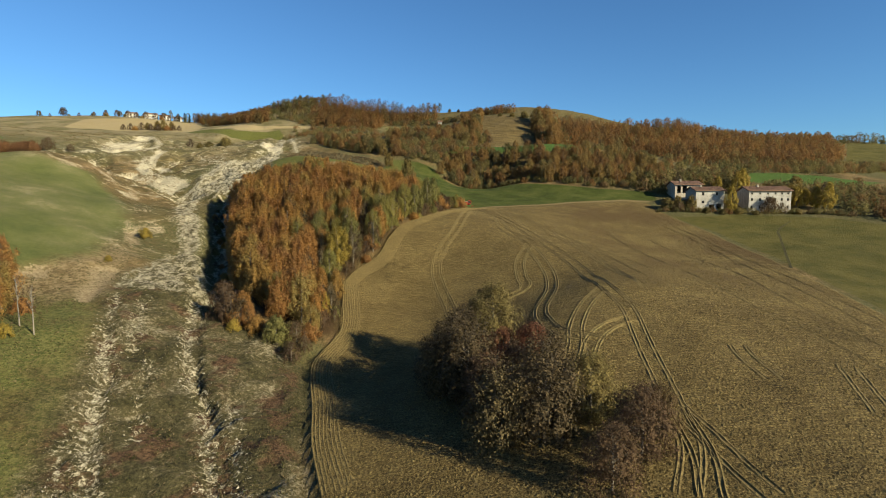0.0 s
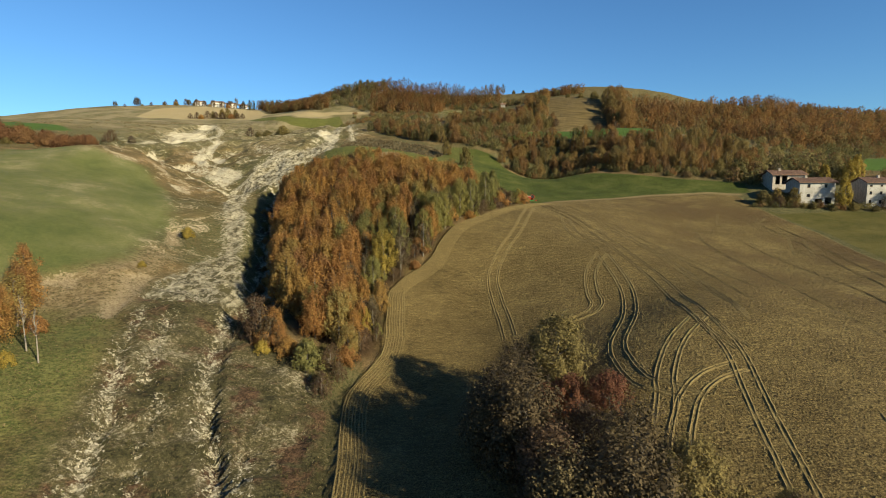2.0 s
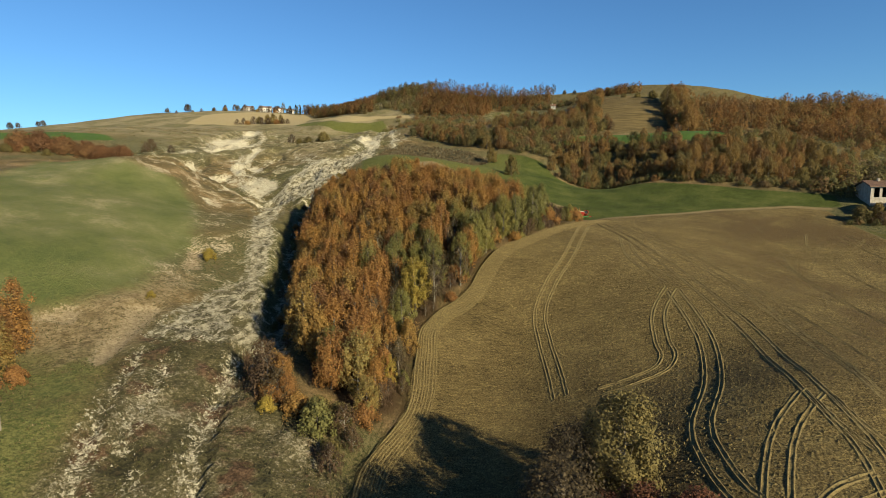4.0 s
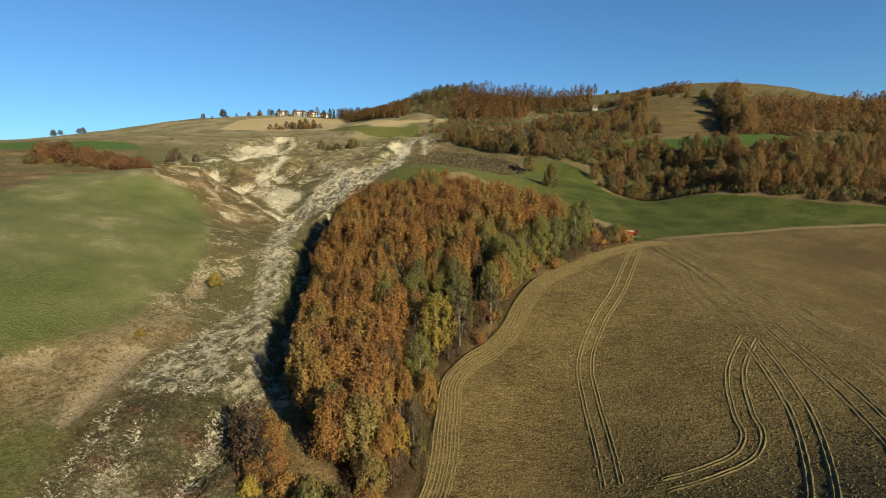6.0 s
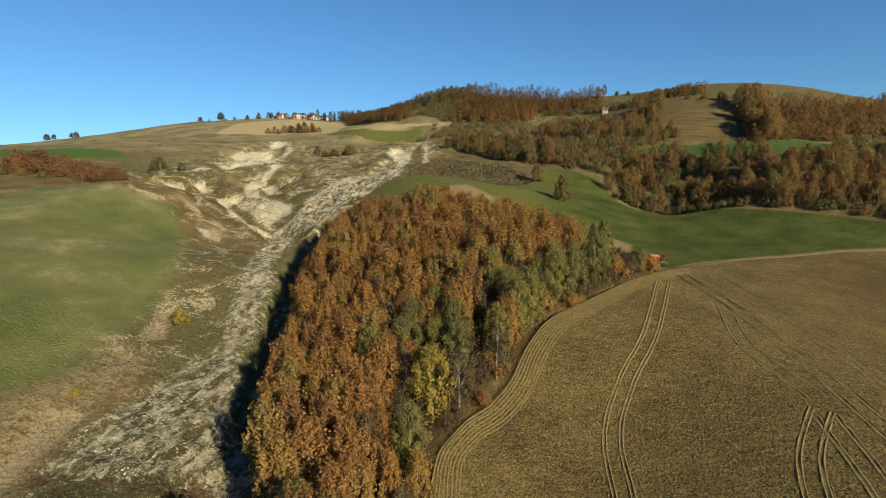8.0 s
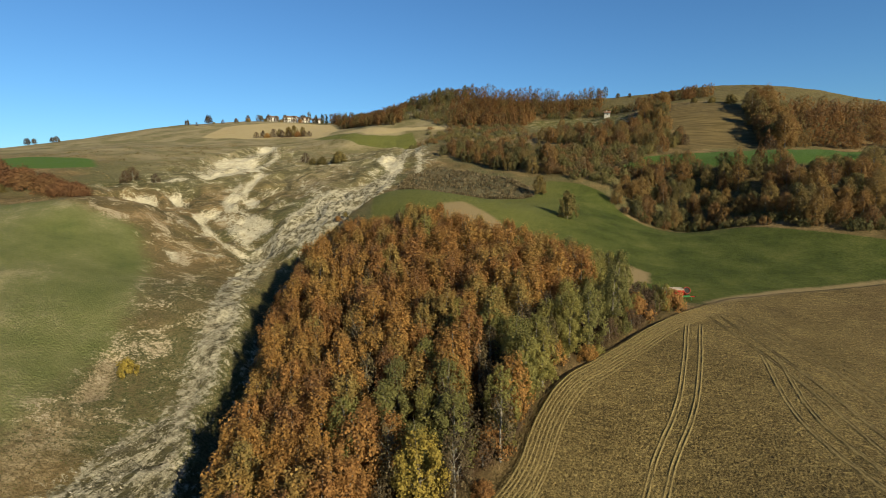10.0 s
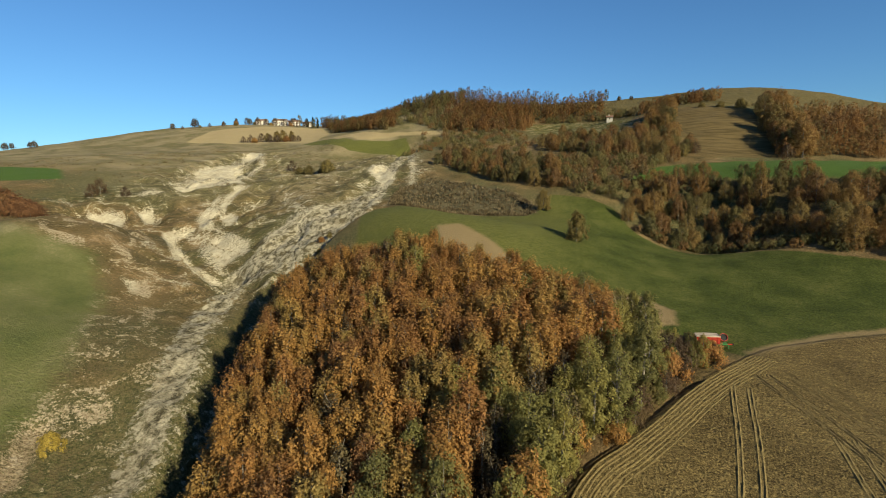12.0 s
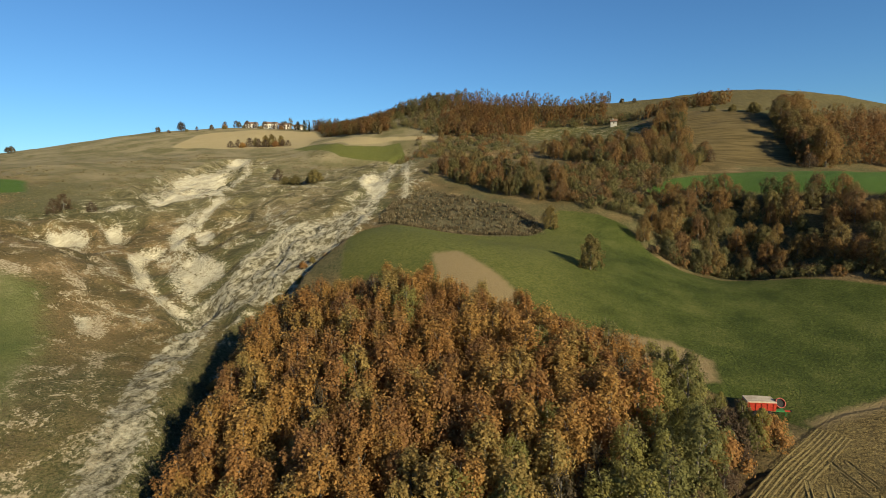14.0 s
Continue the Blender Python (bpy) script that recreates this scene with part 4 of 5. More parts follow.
def draped(line, offset, section, name, material, parent=None, seed=1):
    """A strip of soil laid on the ground beside a line; section: (across, up)."""
    rng = np.random.default_rng(seed)
    d = np.gradient(line, axis=0)
    d /= np.linalg.norm(d, axis=1)[:, None] + 1e-9
    side = np.stack([d[:, 1], -d[:, 0]], 1)
    wob = np.convolve(rng.normal(size=len(line) + 8), np.ones(9) / 9, "valid")[:len(line)]
    rows = []
    for across, up in section:
        xy = line + side * (offset + across + 0.12 * wob)[:, None] if np.ndim(offset + across + 0.12 * wob) else line
        z = height(xy[:, 0], xy[:, 1]) + up * (1 + 0.5 * rng.normal(size=len(line)).clip(-1, 1))
        rows.append(np.stack([xy[:, 0], xy[:, 1], z], 1))
    k, n = len(section), len(line)
    verts = np.stack(rows, 1).reshape(-1, 3)
    faces = [(i * k + j, i * k + j + 1, (i + 1) * k + j + 1, (i + 1) * k + j) for i in range(n - 1) for j in range(k - 1)]
    return mesh_object(name, verts, faces, material, False, parent)


RUT = ((-0.42, -0.03), (-0.22, 0.085), (-0.08, 0.0), (0.08, 0.0), (0.22, 0.085), (0.42, -0.03))
RIDGE = ((-0.17, -0.04), (-0.05, 0.036), (0.05, 0.036), (0.17, -0.04))
FAINT_RUT = ((-0.34, -0.03), (-0.18, 0.055), (-0.06, 0.0), (0.06, 0.0), (0.18, 0.055), (0.34, -0.03))


def tractor_track(points, gauge=1.9):
    line = smooth_line(points)
    root = new("tractor_track")
    for s in (-0.5, 0.5):
        draped(line, s * gauge, RUT, "wheel_rut", SOIL, root, 5)
    return tagged(root, "pair of wheel ruts pressed into the tilled soil", "track", "tractor tracks", kind="structure")


for points in (
    [(7.6, 163.7), (3.9, 143.4), (0.1, 133.6), (-1.7, 126.5), (-0.5, 118.7), (0.9, 110.4), (1.7, 103.4)],
    [(20.3, 127), (17.1, 120), (16.5, 113.1), (16.7, 109.4), (14.8, 105.7), (10.5, 103.3), (6.9, 102.4)],
    [(20.4, 125.9), (21.8, 116.6), (21.9, 109), (19.5, 98), (16.2, 89.2), (15.8, 83.4), (16.6, 76.9), (19, 74.5), (21.5, 72)],
    [(27.7, 91.7), (24, 87.3), (21.5, 83.1), (18.9, 76.4), (18.4, 74), (16.8, 69)],
    [(27.9, 78.6), (24.1, 76.6), (20.7, 73.1), (18.4, 68.4), (17.2, 65)],
    [(11.2, 168.5), (17.9, 149.4), (25.2, 124.5), (28.2, 109.8), (27.6, 93), (28.4, 82.5), (26.9, 72.2), (26, 63.9), (25, 56), (24.5, 49.7), (22.7, 43.8)],
    [(15.6, 154.6), (15.7, 140.8), (20.8, 129.1)],
    [(25, 57.6), (26.1, 51.9), (26.7, 46.9), (27.5, 43.2)],
    [(24.9, 56.6), (23.9, 50.6), (20.8, 44.3)],
    [(38.7, 70.1), (38.2, 66.4), (38.4, 61.4)],
    [(49.3, 64.7), (47.3, 59.3), (45.4, 54.2)],
    [(27.6, 93), (28.5, 86.6), (29.7, 82.6)],
):
    tractor_track(points)
for points in (
    [(14.6, 168.5), (24.7, 144.4), (31.2, 122.1), (33.5, 104.5), (33.4, 90.1)],
    [(15.1, 170.4), (25.6, 146), (32.1, 123.2), (34.4, 105.3), (34, 91.3)],
    [(18.1, 170.3), (29.3, 141.7), (35.6, 118.8), (38.2, 99.5)],
    [(24.3, 153.9), (34.7, 127.7), (42, 107)],
    [(46.3, 150.1), (47.4, 133.7), (47.2, 117.1)],
    [(45.7, 150.7), (47.8, 109.8), (49.7, 83.3), (52.8, 71.6), (53.6, 64.4)],
    [(56.7, 152.8), (60.4, 116.2), (58.1, 89.5), (59.7, 71.9)],
    [(68.9, 176.4), (73.3, 150.8), (71.1, 110.1), (68.7, 83.1)],
    [(66.5, 174.7), (70.3, 147.7), (66.4, 106.2), (64.1, 77.4)],
    [(34.6, 171.1), (35.8, 169.4), (37.1, 165.9)],
    [(49.7, 181.4), (50.1, 178.6), (50.2, 174.8)],
    [(59.9, 175.7), (56.5, 165), (59.6, 162.2)],
    [(65, 170.7), (66.3, 167.2), (71.6, 173.7)],
    [(59.8, 155.3), (58.9, 150), (58, 144.9)],
    [(48, 156.3), (47.3, 150.5), (46.4, 144.8)],
    [(71.1, 160.2), (64.4, 142.1)],
    [(73.1, 156.5), (67.7, 140.5)],
):
    tagged(draped(smooth_line(points), 0.0, FAINT_RUT, "wheel_rut", SOIL, None, 9), "single wheel rut across the tilled slope", "track", "single ruts", "structure")
OLIVE_TURF = plain("pressed_turf", (0.030, 0.026, 0.012), (0.070, 0.060, 0.026), 3.0, 0.95, 0.5)
tagged(draped(smooth_line([(108.6, 170), (99, 160), (93, 149), (84, 132), (77.5, 120)]), 0.0, FAINT_RUT, "footpath", OLIVE_TURF, None, 9), "dark curved rut across the green field", "track", kind="structure")


def furrows():
    line = smooth_line(PLOUGHED_EDGE[1:], 1.0)
    for k in range(8):
        tagged(draped(line, 0.45 + 0.46 * k, RIDGE, "furrow", SOIL, None, 30 + k), "long ridge of turned soil along the field's edge", "furrow", "furrows along the field's edge", "structure")


furrows()


# ---------------------------------------------------------------- thicket in the ploughed field
def plant_thicket():
    dull = make_tree("thicket_tree", "half-bare tree with dull brown leaves in a field thicket", "tree", "thicket trees", DULL_LEAF, 81, 9.5, 9.0, 0.04, 84, 9000, 0.21, "oak", BARK, 24)
    other = make_tree("thicket_tree", "spreading grey-brown tree with thin leaves in a field thicket", "tree", "thicket trees", TWIG_LEAF, 84, 8.0, 8.5, 0.04, 84, 7500, 0.19, "bush", BARK, 30)
    olive = make_tree("thicket_tree", "round olive-brown tree at the end of the thicket", "tree", "thicket trees", THICKET_OLIVE, 82, 9.5, 8.6, 0.04, 76, 11500, 0.21, "round", BARK, 18)
    red = make_tree("thicket_shrub", "dark red shrub in the middle of the thicket", "shrub", "thicket shrubs", RED_LEAF, 83, 5.6, 7.5, 0.05, 60, 7000, 0.18, "bush", BARK, 18)
    for proto, x, y, s in ((other, 19, 50, 0.85), (dull, 10.4, 54, 1.0), (other, 22, 53.5, 0.6), (dull, 12, 60, 0.9), (dull, 6, 55, 0.9), (olive, 16, 57, 0.75), (other, 15, 46, 0.75), (olive, 22.8, 56, 0.35),
                           (red, 8.5, 75.3, 0.78), (red, 12.4, 73.4, 0.74), (red, 5.4, 75.6, 0.76), (dull, 1, 77.5, 0.78), (olive, 7.7, 82.3, 1.0), (dull, 3.0, 82.5, 0.82), (other, 8.5, 65, 0.8), (dull, 3, 66, 1.05), (dull, 2, 72, 1.0), (dull, -1, 74, 0.7), (dull, 0, 69, 0.9), (other, 5, 60.5, 0.95)):
        stand(proto, x, y, x * 1.7 + y, s)
    drop(dull, olive, red, other)

plant_thicket()


# ---------------------------------------------------------------- single trees and shrubs
def plant_singles():
    oak = make_tree("field_tree", "small round tree with thin brown-olive leaves", "tree", "single field trees", FIELD_LEAF, 101, 7.0, 5.4, 0.05, 50, 3000, 0.28, "bush")
    brown = make_tree("shrub", "rust-brown leafy shrub on the rough slope", "shrub", "brown shrubs", OAK_LEAF, 102, 4.5, 7.0, 0.04, 60, 2500, 0.32, "bush", BARK, 12)
    rust = make_tree("shrub", "wide rust-brown shrub in a hedge on the pasture's crest", "shrub", "crest hedge shrubs", RUST_LEAF, 113, 5.0, 9.0, 0.03, 70, 2200, 0.40, "bush", BARK, 12)
    green = make_tree("shrub", "dense olive-green shrub on the slope", "shrub", "green shrubs", OLIVE_LEAF, 103, 4.0, 6.0, 0.04, 50, 2000, 0.31, "bush", BARK, 8)
    lush = make_tree("shrub", "fresh green bush beside the gully", "shrub", "green shrubs", GREEN_LEAF, 104, 4.0, 4.5, 0.04, 50, 2400, 0.23, "bush", BARK, 8)
    gold = make_tree("golden_bush", "small bush with bright yellow leaves", "shrub", "golden bushes", GOLD_LEAF, 105, 2.6, 3.2, 0.05, 34, 2200, 0.17, "bush", BARK, 8)
    golden = make_tree("golden_tree", "tall tree with golden-yellow autumn leaves", "tree", "golden trees", GOLD_LEAF, 106, 9.0, 5.0, 0.06, 44, 3000, 0.3)
    bare = make_tree("bare_shrub", "leafless grey-brown shrub with fine twigs", "shrub", "bare shrubs", TWIG_LEAF, 107, 5.0, 5.0, 0.06, 44, 1700, 0.2, "bush", PALE_BARK, 26)
    slim = make_tree("slender_tree", "slender pale-trunked tree with sparse orange leaves", "tree", "slender trees", OAK_LEAF, 108, 11.0, 5.0, 0.2, 50, 3600, 0.2, "poplar", PALE_BARK, 16, 0.13)
    rusty = make_tree("rusty_tree", "leafy rust-orange tree on the green bank", "tree", "rusty trees", OAK_LEAF, 114, 8.5, 5.4, 0.08, 60, 3600, 0.22)
    thin = make_tree("slender_tree", "almost leafless slender tree with a pale trunk", "tree", "slender trees", TWIG_LEAF, 109, 8.5, 2.6, 0.45, 16, 160, 0.2, "poplar", PALE_BARK, 18, 0.11)
    round_tree = make_tree("ridge_tree", "dark round tree standing on the skyline", "tree", "ridge trees", DULL_LEAF, 110, 8.5, 8.0, 0.25, 40, 900, 0.6)
    tall = make_tree("ridge_tree", "tall thin tree on the skyline", "tree", "ridge trees", OLIVE_LEAF, 111, 12.0, 6.0, 0.25, 26, 420, 0.6)
    dark = make_tree("cypress_tree", "narrow dark green cypress near the village", "tree", "cypresses", CYPRESS_LEAF, 112, 9.0, 2.6, 0.03, 26, 700, 0.5, "poplar")
    plan = (
        (oak, -14.4, 218, 1.0), (oak, -24.5, 248, 0.85), (oak, -93, 408, 0.8),
        (rust, -203, 206, 1.15), (rust, -197, 209, 1.25), (rust, -191, 204, 1.2), (rust, -186, 209, 1.15), (rust, -180, 205, 1.05), (rust, -174, 207, 1.0), (rust, -169, 203, 0.95), (rust, -163, 202, 0.9), (rust, -158, 199, 0.85), (rust, -152, 197, 0.8), (rust, -147, 194, 0.75), (rust, -142, 190, 0.65), (rust, -195, 200, 0.8), (green, -197, 195, 0.8), (green, -182, 198, 0.6), (green, -190, 197, 0.6),
        (green, -116, 294, 1.15), (green, -127, 299, 0.9), (green, -134, 303, 0.8), (bare, -144, 314, 1.0), (green, -121, 300, 0.8),
        (bare, -167, 233, 1.0), (bare, -166, 229, 0.9), (bare, -160, 236, 0.7),
        (bare, -244, 421, 0.9), (bare, -239, 422, 1.0), (brown, -235, 421, 0.7), (bare, -231, 423, 1.2), (oak, -227, 424, 0.8), (bare, -223, 421, 1.1), (oak, -219, 423, 1.05), (oak, -215, 424, 1.15), (bare, -217, 420, 1.0), (brown, -211, 422, 0.8), (oak, -209, 425, 0.95), (bare, -206, 422, 0.9), (bare, -201, 420, 0.8),
        (gold, -76.4, 139.3, 1.0), (gold, -70, 113, 0.5),
        (lush, -28.6, 91.5, 1.15), (green, -25.5, 88.5, 0.5), (bare, -24.5, 86, 0.7), (green, -30, 95, 0.7),
        (bare, -38.6, 97.5, 1.2), (rusty, -36.2, 97.5, 0.72), (rusty, -34.6, 95.2, 0.55), (brown, -32.8, 94.2, 0.6), (green, -27.2, 95, 0.7), (bare, -25.6, 93.4, 0.8), (brown, -24.2, 97, 0.6), (bare, -23.6, 91, 0.6), (bare, -40.8, 100, 1.35), (brown, -37.4, 95.5, 0.55), (bare, -36, 95.5, 1.0), (brown, -41, 103, 0.7), (green, -44, 106, 0.6), (gold, -36.5, 93, 0.8),
        (rusty, -70, 85, 0.95), (rusty, -65.5, 77.5, 0.85), (rusty, -74, 91, 1.0), (rusty, -61.5, 69, 0.7), (brown, -52, 55, 0.6), (brown, -50, 50, 0.5), (slim, -76, 93, 0.95), (slim, -71, 87, 0.8), (slim, -64.5, 76, 0.85), (slim, -58, 66, 0.75), (slim, -67, 80, 0.7), (thin, -57.5, 75, 0.85), (thin, -61, 77, 0.9), (brown, -62, 71, 0.55), (brown, -53, 59, 0.5), (brown, -56, 63, 0.6), (gold, -60, 73, 0.7), (brown, -66, 84, 0.5),
        (bare, -312, 474, 0.7), (bare, -303, 480, 0.8), (green, -318, 470, 0.5), (bare, -330, 464, 0.6), (green, -296, 486, 0.6), (round_tree, -322, 469, 0.9), (round_tree, -337, 461, 0.6), (round_tree, -390, 388, 0.6), (round_tree, -398, 391, 0.5), (round_tree, -444, 407, 0.7), (round_tree, -430, 402, 0.55), (round_tree, -262, 520, 0.75), (round_tree, -292, 500, 0.6),
        (tall, -150, 492, 1.0), (tall, -143, 491, 0.85), (tall, -124, 480, 0.9), (tall, -116, 476, 0.8), (tall, -3, 500, 0.8), (round_tree, 6, 501, 0.45), (round_tree, 14, 501, 0.4),
        (green, -288, 500, 0.6), (bare, -286, 502, 1.2), (bare, -279, 503, 1.0), (bare, -272, 506, 1.3), (bare, -265, 508, 1.2), (bare, -259, 511, 1.3), (bare, -246, 513, 1.4), (bare, -295, 500, 1.2), (bare, -227, 512, 1.5), (bare, -218, 510, 1.4), (brown, -222, 508, 0.9), (bare, -302, 495, 1.1), (tall, -254, 516, 0.8), (tall, -229, 516, 0.7), (brown, -274, 503, 0.55), (green, -277, 504, 0.4), (brown, -258, 507, 0.7), (brown, -300, 492, 0.7), (green, -308, 486, 0.6), (bare, -252, 508, 0.9), (dark, -238, 509, 1.0), (dark, -233, 508, 0.85), (dark, -244, 511, 0.7),
        (green, 56, 381, 1.1), (green, 48, 384, 0.7), (green, 40, 387, 0.6), (bare, 27, 320, 0.9), (bare, 58, 319, 1.1),
        (golden, 96.6, 182.6, 0.95), (golden, 126, 184, 0.85), (golden, 120.5, 186, 0.8), (oak, 84, 184.4, 0.75), (oak, 80, 186, 0.7), (bare, 109.5, 181.6, 1.0), (golden, 110, 204, 0.9), (golden, 104, 207, 0.7), (golden, 113, 206, 1.0), (golden, 128, 181, 1.0), (golden, 124, 187, 0.7), (bare, 108, 180.5, 1.1), (bare, 112, 180, 0.7), (green, 77, 187, 0.9), (green, 82.5, 186, 0.8), (bare, 80, 184, 0.7), (bare, 133, 190, 1.3), (oak, 120, 188, 1.0), (oak, 127, 197, 1.1),
        (green, 88, 182, 0.45), (green, 93, 181, 0.4), (green, 98, 180.5, 0.5), (green, 103, 179, 0.4), (green, 116, 178, 0.45), (bare, 90, 182.5, 0.5), (bare, 120, 178, 0.5),
        (bare, 1.5, 171.5, 0.6), (bare, -0.5, 168, 0.9), (bare, 3, 174.2, 0.6),
    )
    for k, (proto, x, y, s) in enumerate(plan):
        stand(proto, x, y, 2.4 * k, s)
    edge = smooth_line(PLOUGHED_EDGE[5:], 1.6)
    rng = np.random.default_rng(8)
    for k, (x, y) in enumerate(smooth_line(BANK[1:], 2.4)):
        stand((bare, green, bare, brown)[rng.integers(4)], x + rng.uniform(-2.6, 1.6), y + rng.uniform(-1, 1), 1.7 * k, rng.uniform(0.22, 0.42))
    for k, ((x, y), (nx, ny)) in enumerate(zip(edge, edge[1:])):
        d = math.hypot(nx - x, ny - y) + 1e-6
        off = rng.uniform(0.7, 3.6)
        if y < 172:
            stand((bare, brown, green, bare, lush)[rng.integers(5)], x - off * (ny - y) / d, y + off * (nx - x) / d, 2.1 * k, rng.uniform(0.30, 0.50) + 0.09 * off)
    drop(rusty, rust, oak, brown, green, lush, gold, golden, bare, slim, thin, round_tree, tall, dark)


FIELD_LEAF = leaf_material("field_leaf", (0.2, (0.150, 0.118, 0.042)), (0.8, (0.225, 0.165, 0.055)), through=0.5, dark=0.82)
RUST_LEAF = leaf_material("rust_leaf", (0.2, (0.132, 0.069, 0.033)), (0.5, (0.175, 0.089, 0.038)), (0.8, (0.145, 0.099, 0.045)))
CYPRESS_LEAF = leaf_material("cypress_leaf", (0.2, (0.013, 0.020, 0.009)), (0.8, (0.023, 0.032, 0.015)))
plant_singles()
far_wood("house_hedge", "dark low hedge in front of the farmhouses", [(73, 184.5), (77, 183), (88, 182), (104, 179), (118, 177.5), (130, 171), (131, 173.5), (119, 180), (104, 181.2), (88, 184), (76, 187)], 1.9, 1.7, 2.4, MIXED_LEAF, 31, 170, 0.26)
far_wood("farm_hedge", "mixed shrubs and small trees beside the farmhouses", [(118, 192), (122, 214), (160, 214), (175, 190), (160, 165), (140, 160), (132, 172), (134, 186)], 4.6, 5, 5, MIXED_LEAF, 18, 140, 0.6)
far_wood("back_hedge", "brown scrub behind the farmhouses", [(74, 206), (80, 222), (112, 232), (124, 224), (118, 210), (92, 206)], 4.4, 6, 5, MIXED_LEAF, 19, 140, 0.7)
far_wood("east_ridge_wood", "distant trees on the eastern skyline", [(268, 392), (276, 404), (330, 420), (420, 440), (420, 425), (330, 405)], 7.0, 7, 6, MIXED_LEAF, 20, 90, 1.0)


# ---------------------------------------------------------------- weeds, reeds, clods and clay lumps
def in_any(x, y, outlines):
    return np.maximum.reduce([inside(x, y, k) for k in outlines])


def blades(name, label, pts, tall, wide, count, leaf, seed):
    """Tufts of weeds or reeds, too many to count, in one mesh."""
    rng = np.random.default_rng(seed)
    n = len(pts)
    z = height(pts[:, 0], pts[:, 1])
    s = rng.uniform(0.4, 1.25, n)
    at = np.repeat(np.stack([pts[:, 0], pts[:, 1], z], 1), count, 0)
    size = np.repeat(s, count)
    tone = np.repeat(rng.random(n), count)
    a = rng.uniform(0, 2 * np.pi, n * count)
    r = rng.random(n * count) * wide * size * 0.5
    foot = at + np.stack([r * np.cos(a), r * np.sin(a), np.full(n * count, -0.05)], 1)
    tip = foot + np.stack([np.cos(a) * wide * 0.4 * size, np.sin(a) * wide * 0.4 * size, tall * size * rng.uniform(0.6, 1.1, n * count)], 1)
    side = np.stack([-np.sin(a), np.cos(a), np.zeros(n * count)], 1) * (0.16 * wide * size)[:, None]
    mid = (foot + tip) / 2 + np.array([0, 0, 0.1]) * tall
    verts = np.stack([foot, mid - side, tip, mid + side], 1).reshape(-1, 3)
    base = np.arange(n * count)[:, None] * 4
    ob = mesh_object(name, verts, base + np.array([[0, 1, 2, 3]]), leaf)
    ob.data.attributes.new("tone", "FLOAT", "POINT").data.foreach_set("value", np.repeat(tone, 4).astype(np.float32))
    return tagged(ob, label, "weeds", kind="stuff")


def lumps(name, label, category, pts, low, high, material, seed):
    """Rough lumps half sunk in the ground, in one mesh."""
    rng = np.random.default_rng(seed)
    n = len(pts)
    z = height(pts[:, 0], pts[:, 1])
    s = low + (high - low) * rng.random(n) ** 2.5
    c = np.array([(1, 0, -0.3), (0, 1, -0.3), (-1, 0, -0.3), (0, -1, -0.3), (0, 0, 1)], float)
    v = c[None] * rng.uniform(0.6, 1.3, (n, 5, 3)) + rng.normal(size=(n, 5, 3)) * 0.2
    a = rng.uniform(0, 6.28, n)
    rot = np.stack([v[:, :, 0] * np.cos(a)[:, None] - v[:, :, 1] * np.sin(a)[:, None], v[:, :, 0] * np.sin(a)[:, None] + v[:, :, 1] * np.cos(a)[:, None], v[:, :, 2] * 0.75], 2)
    verts = rot * s[:, None, None] + np.stack([pts[:, 0], pts[:, 1], z + 0.1 * s], 1)[:, None]
    tri = np.array([(0, 1, 4), (1, 2, 4), (2, 3, 4), (3, 0, 4)])
    faces = (np.arange(n)[:, None, None] * 5 + tri[None]).reshape(-1, 3)
    return tagged(mesh_object(name, verts.reshape(-1, 3), faces, material), label, category, kind="stuff")


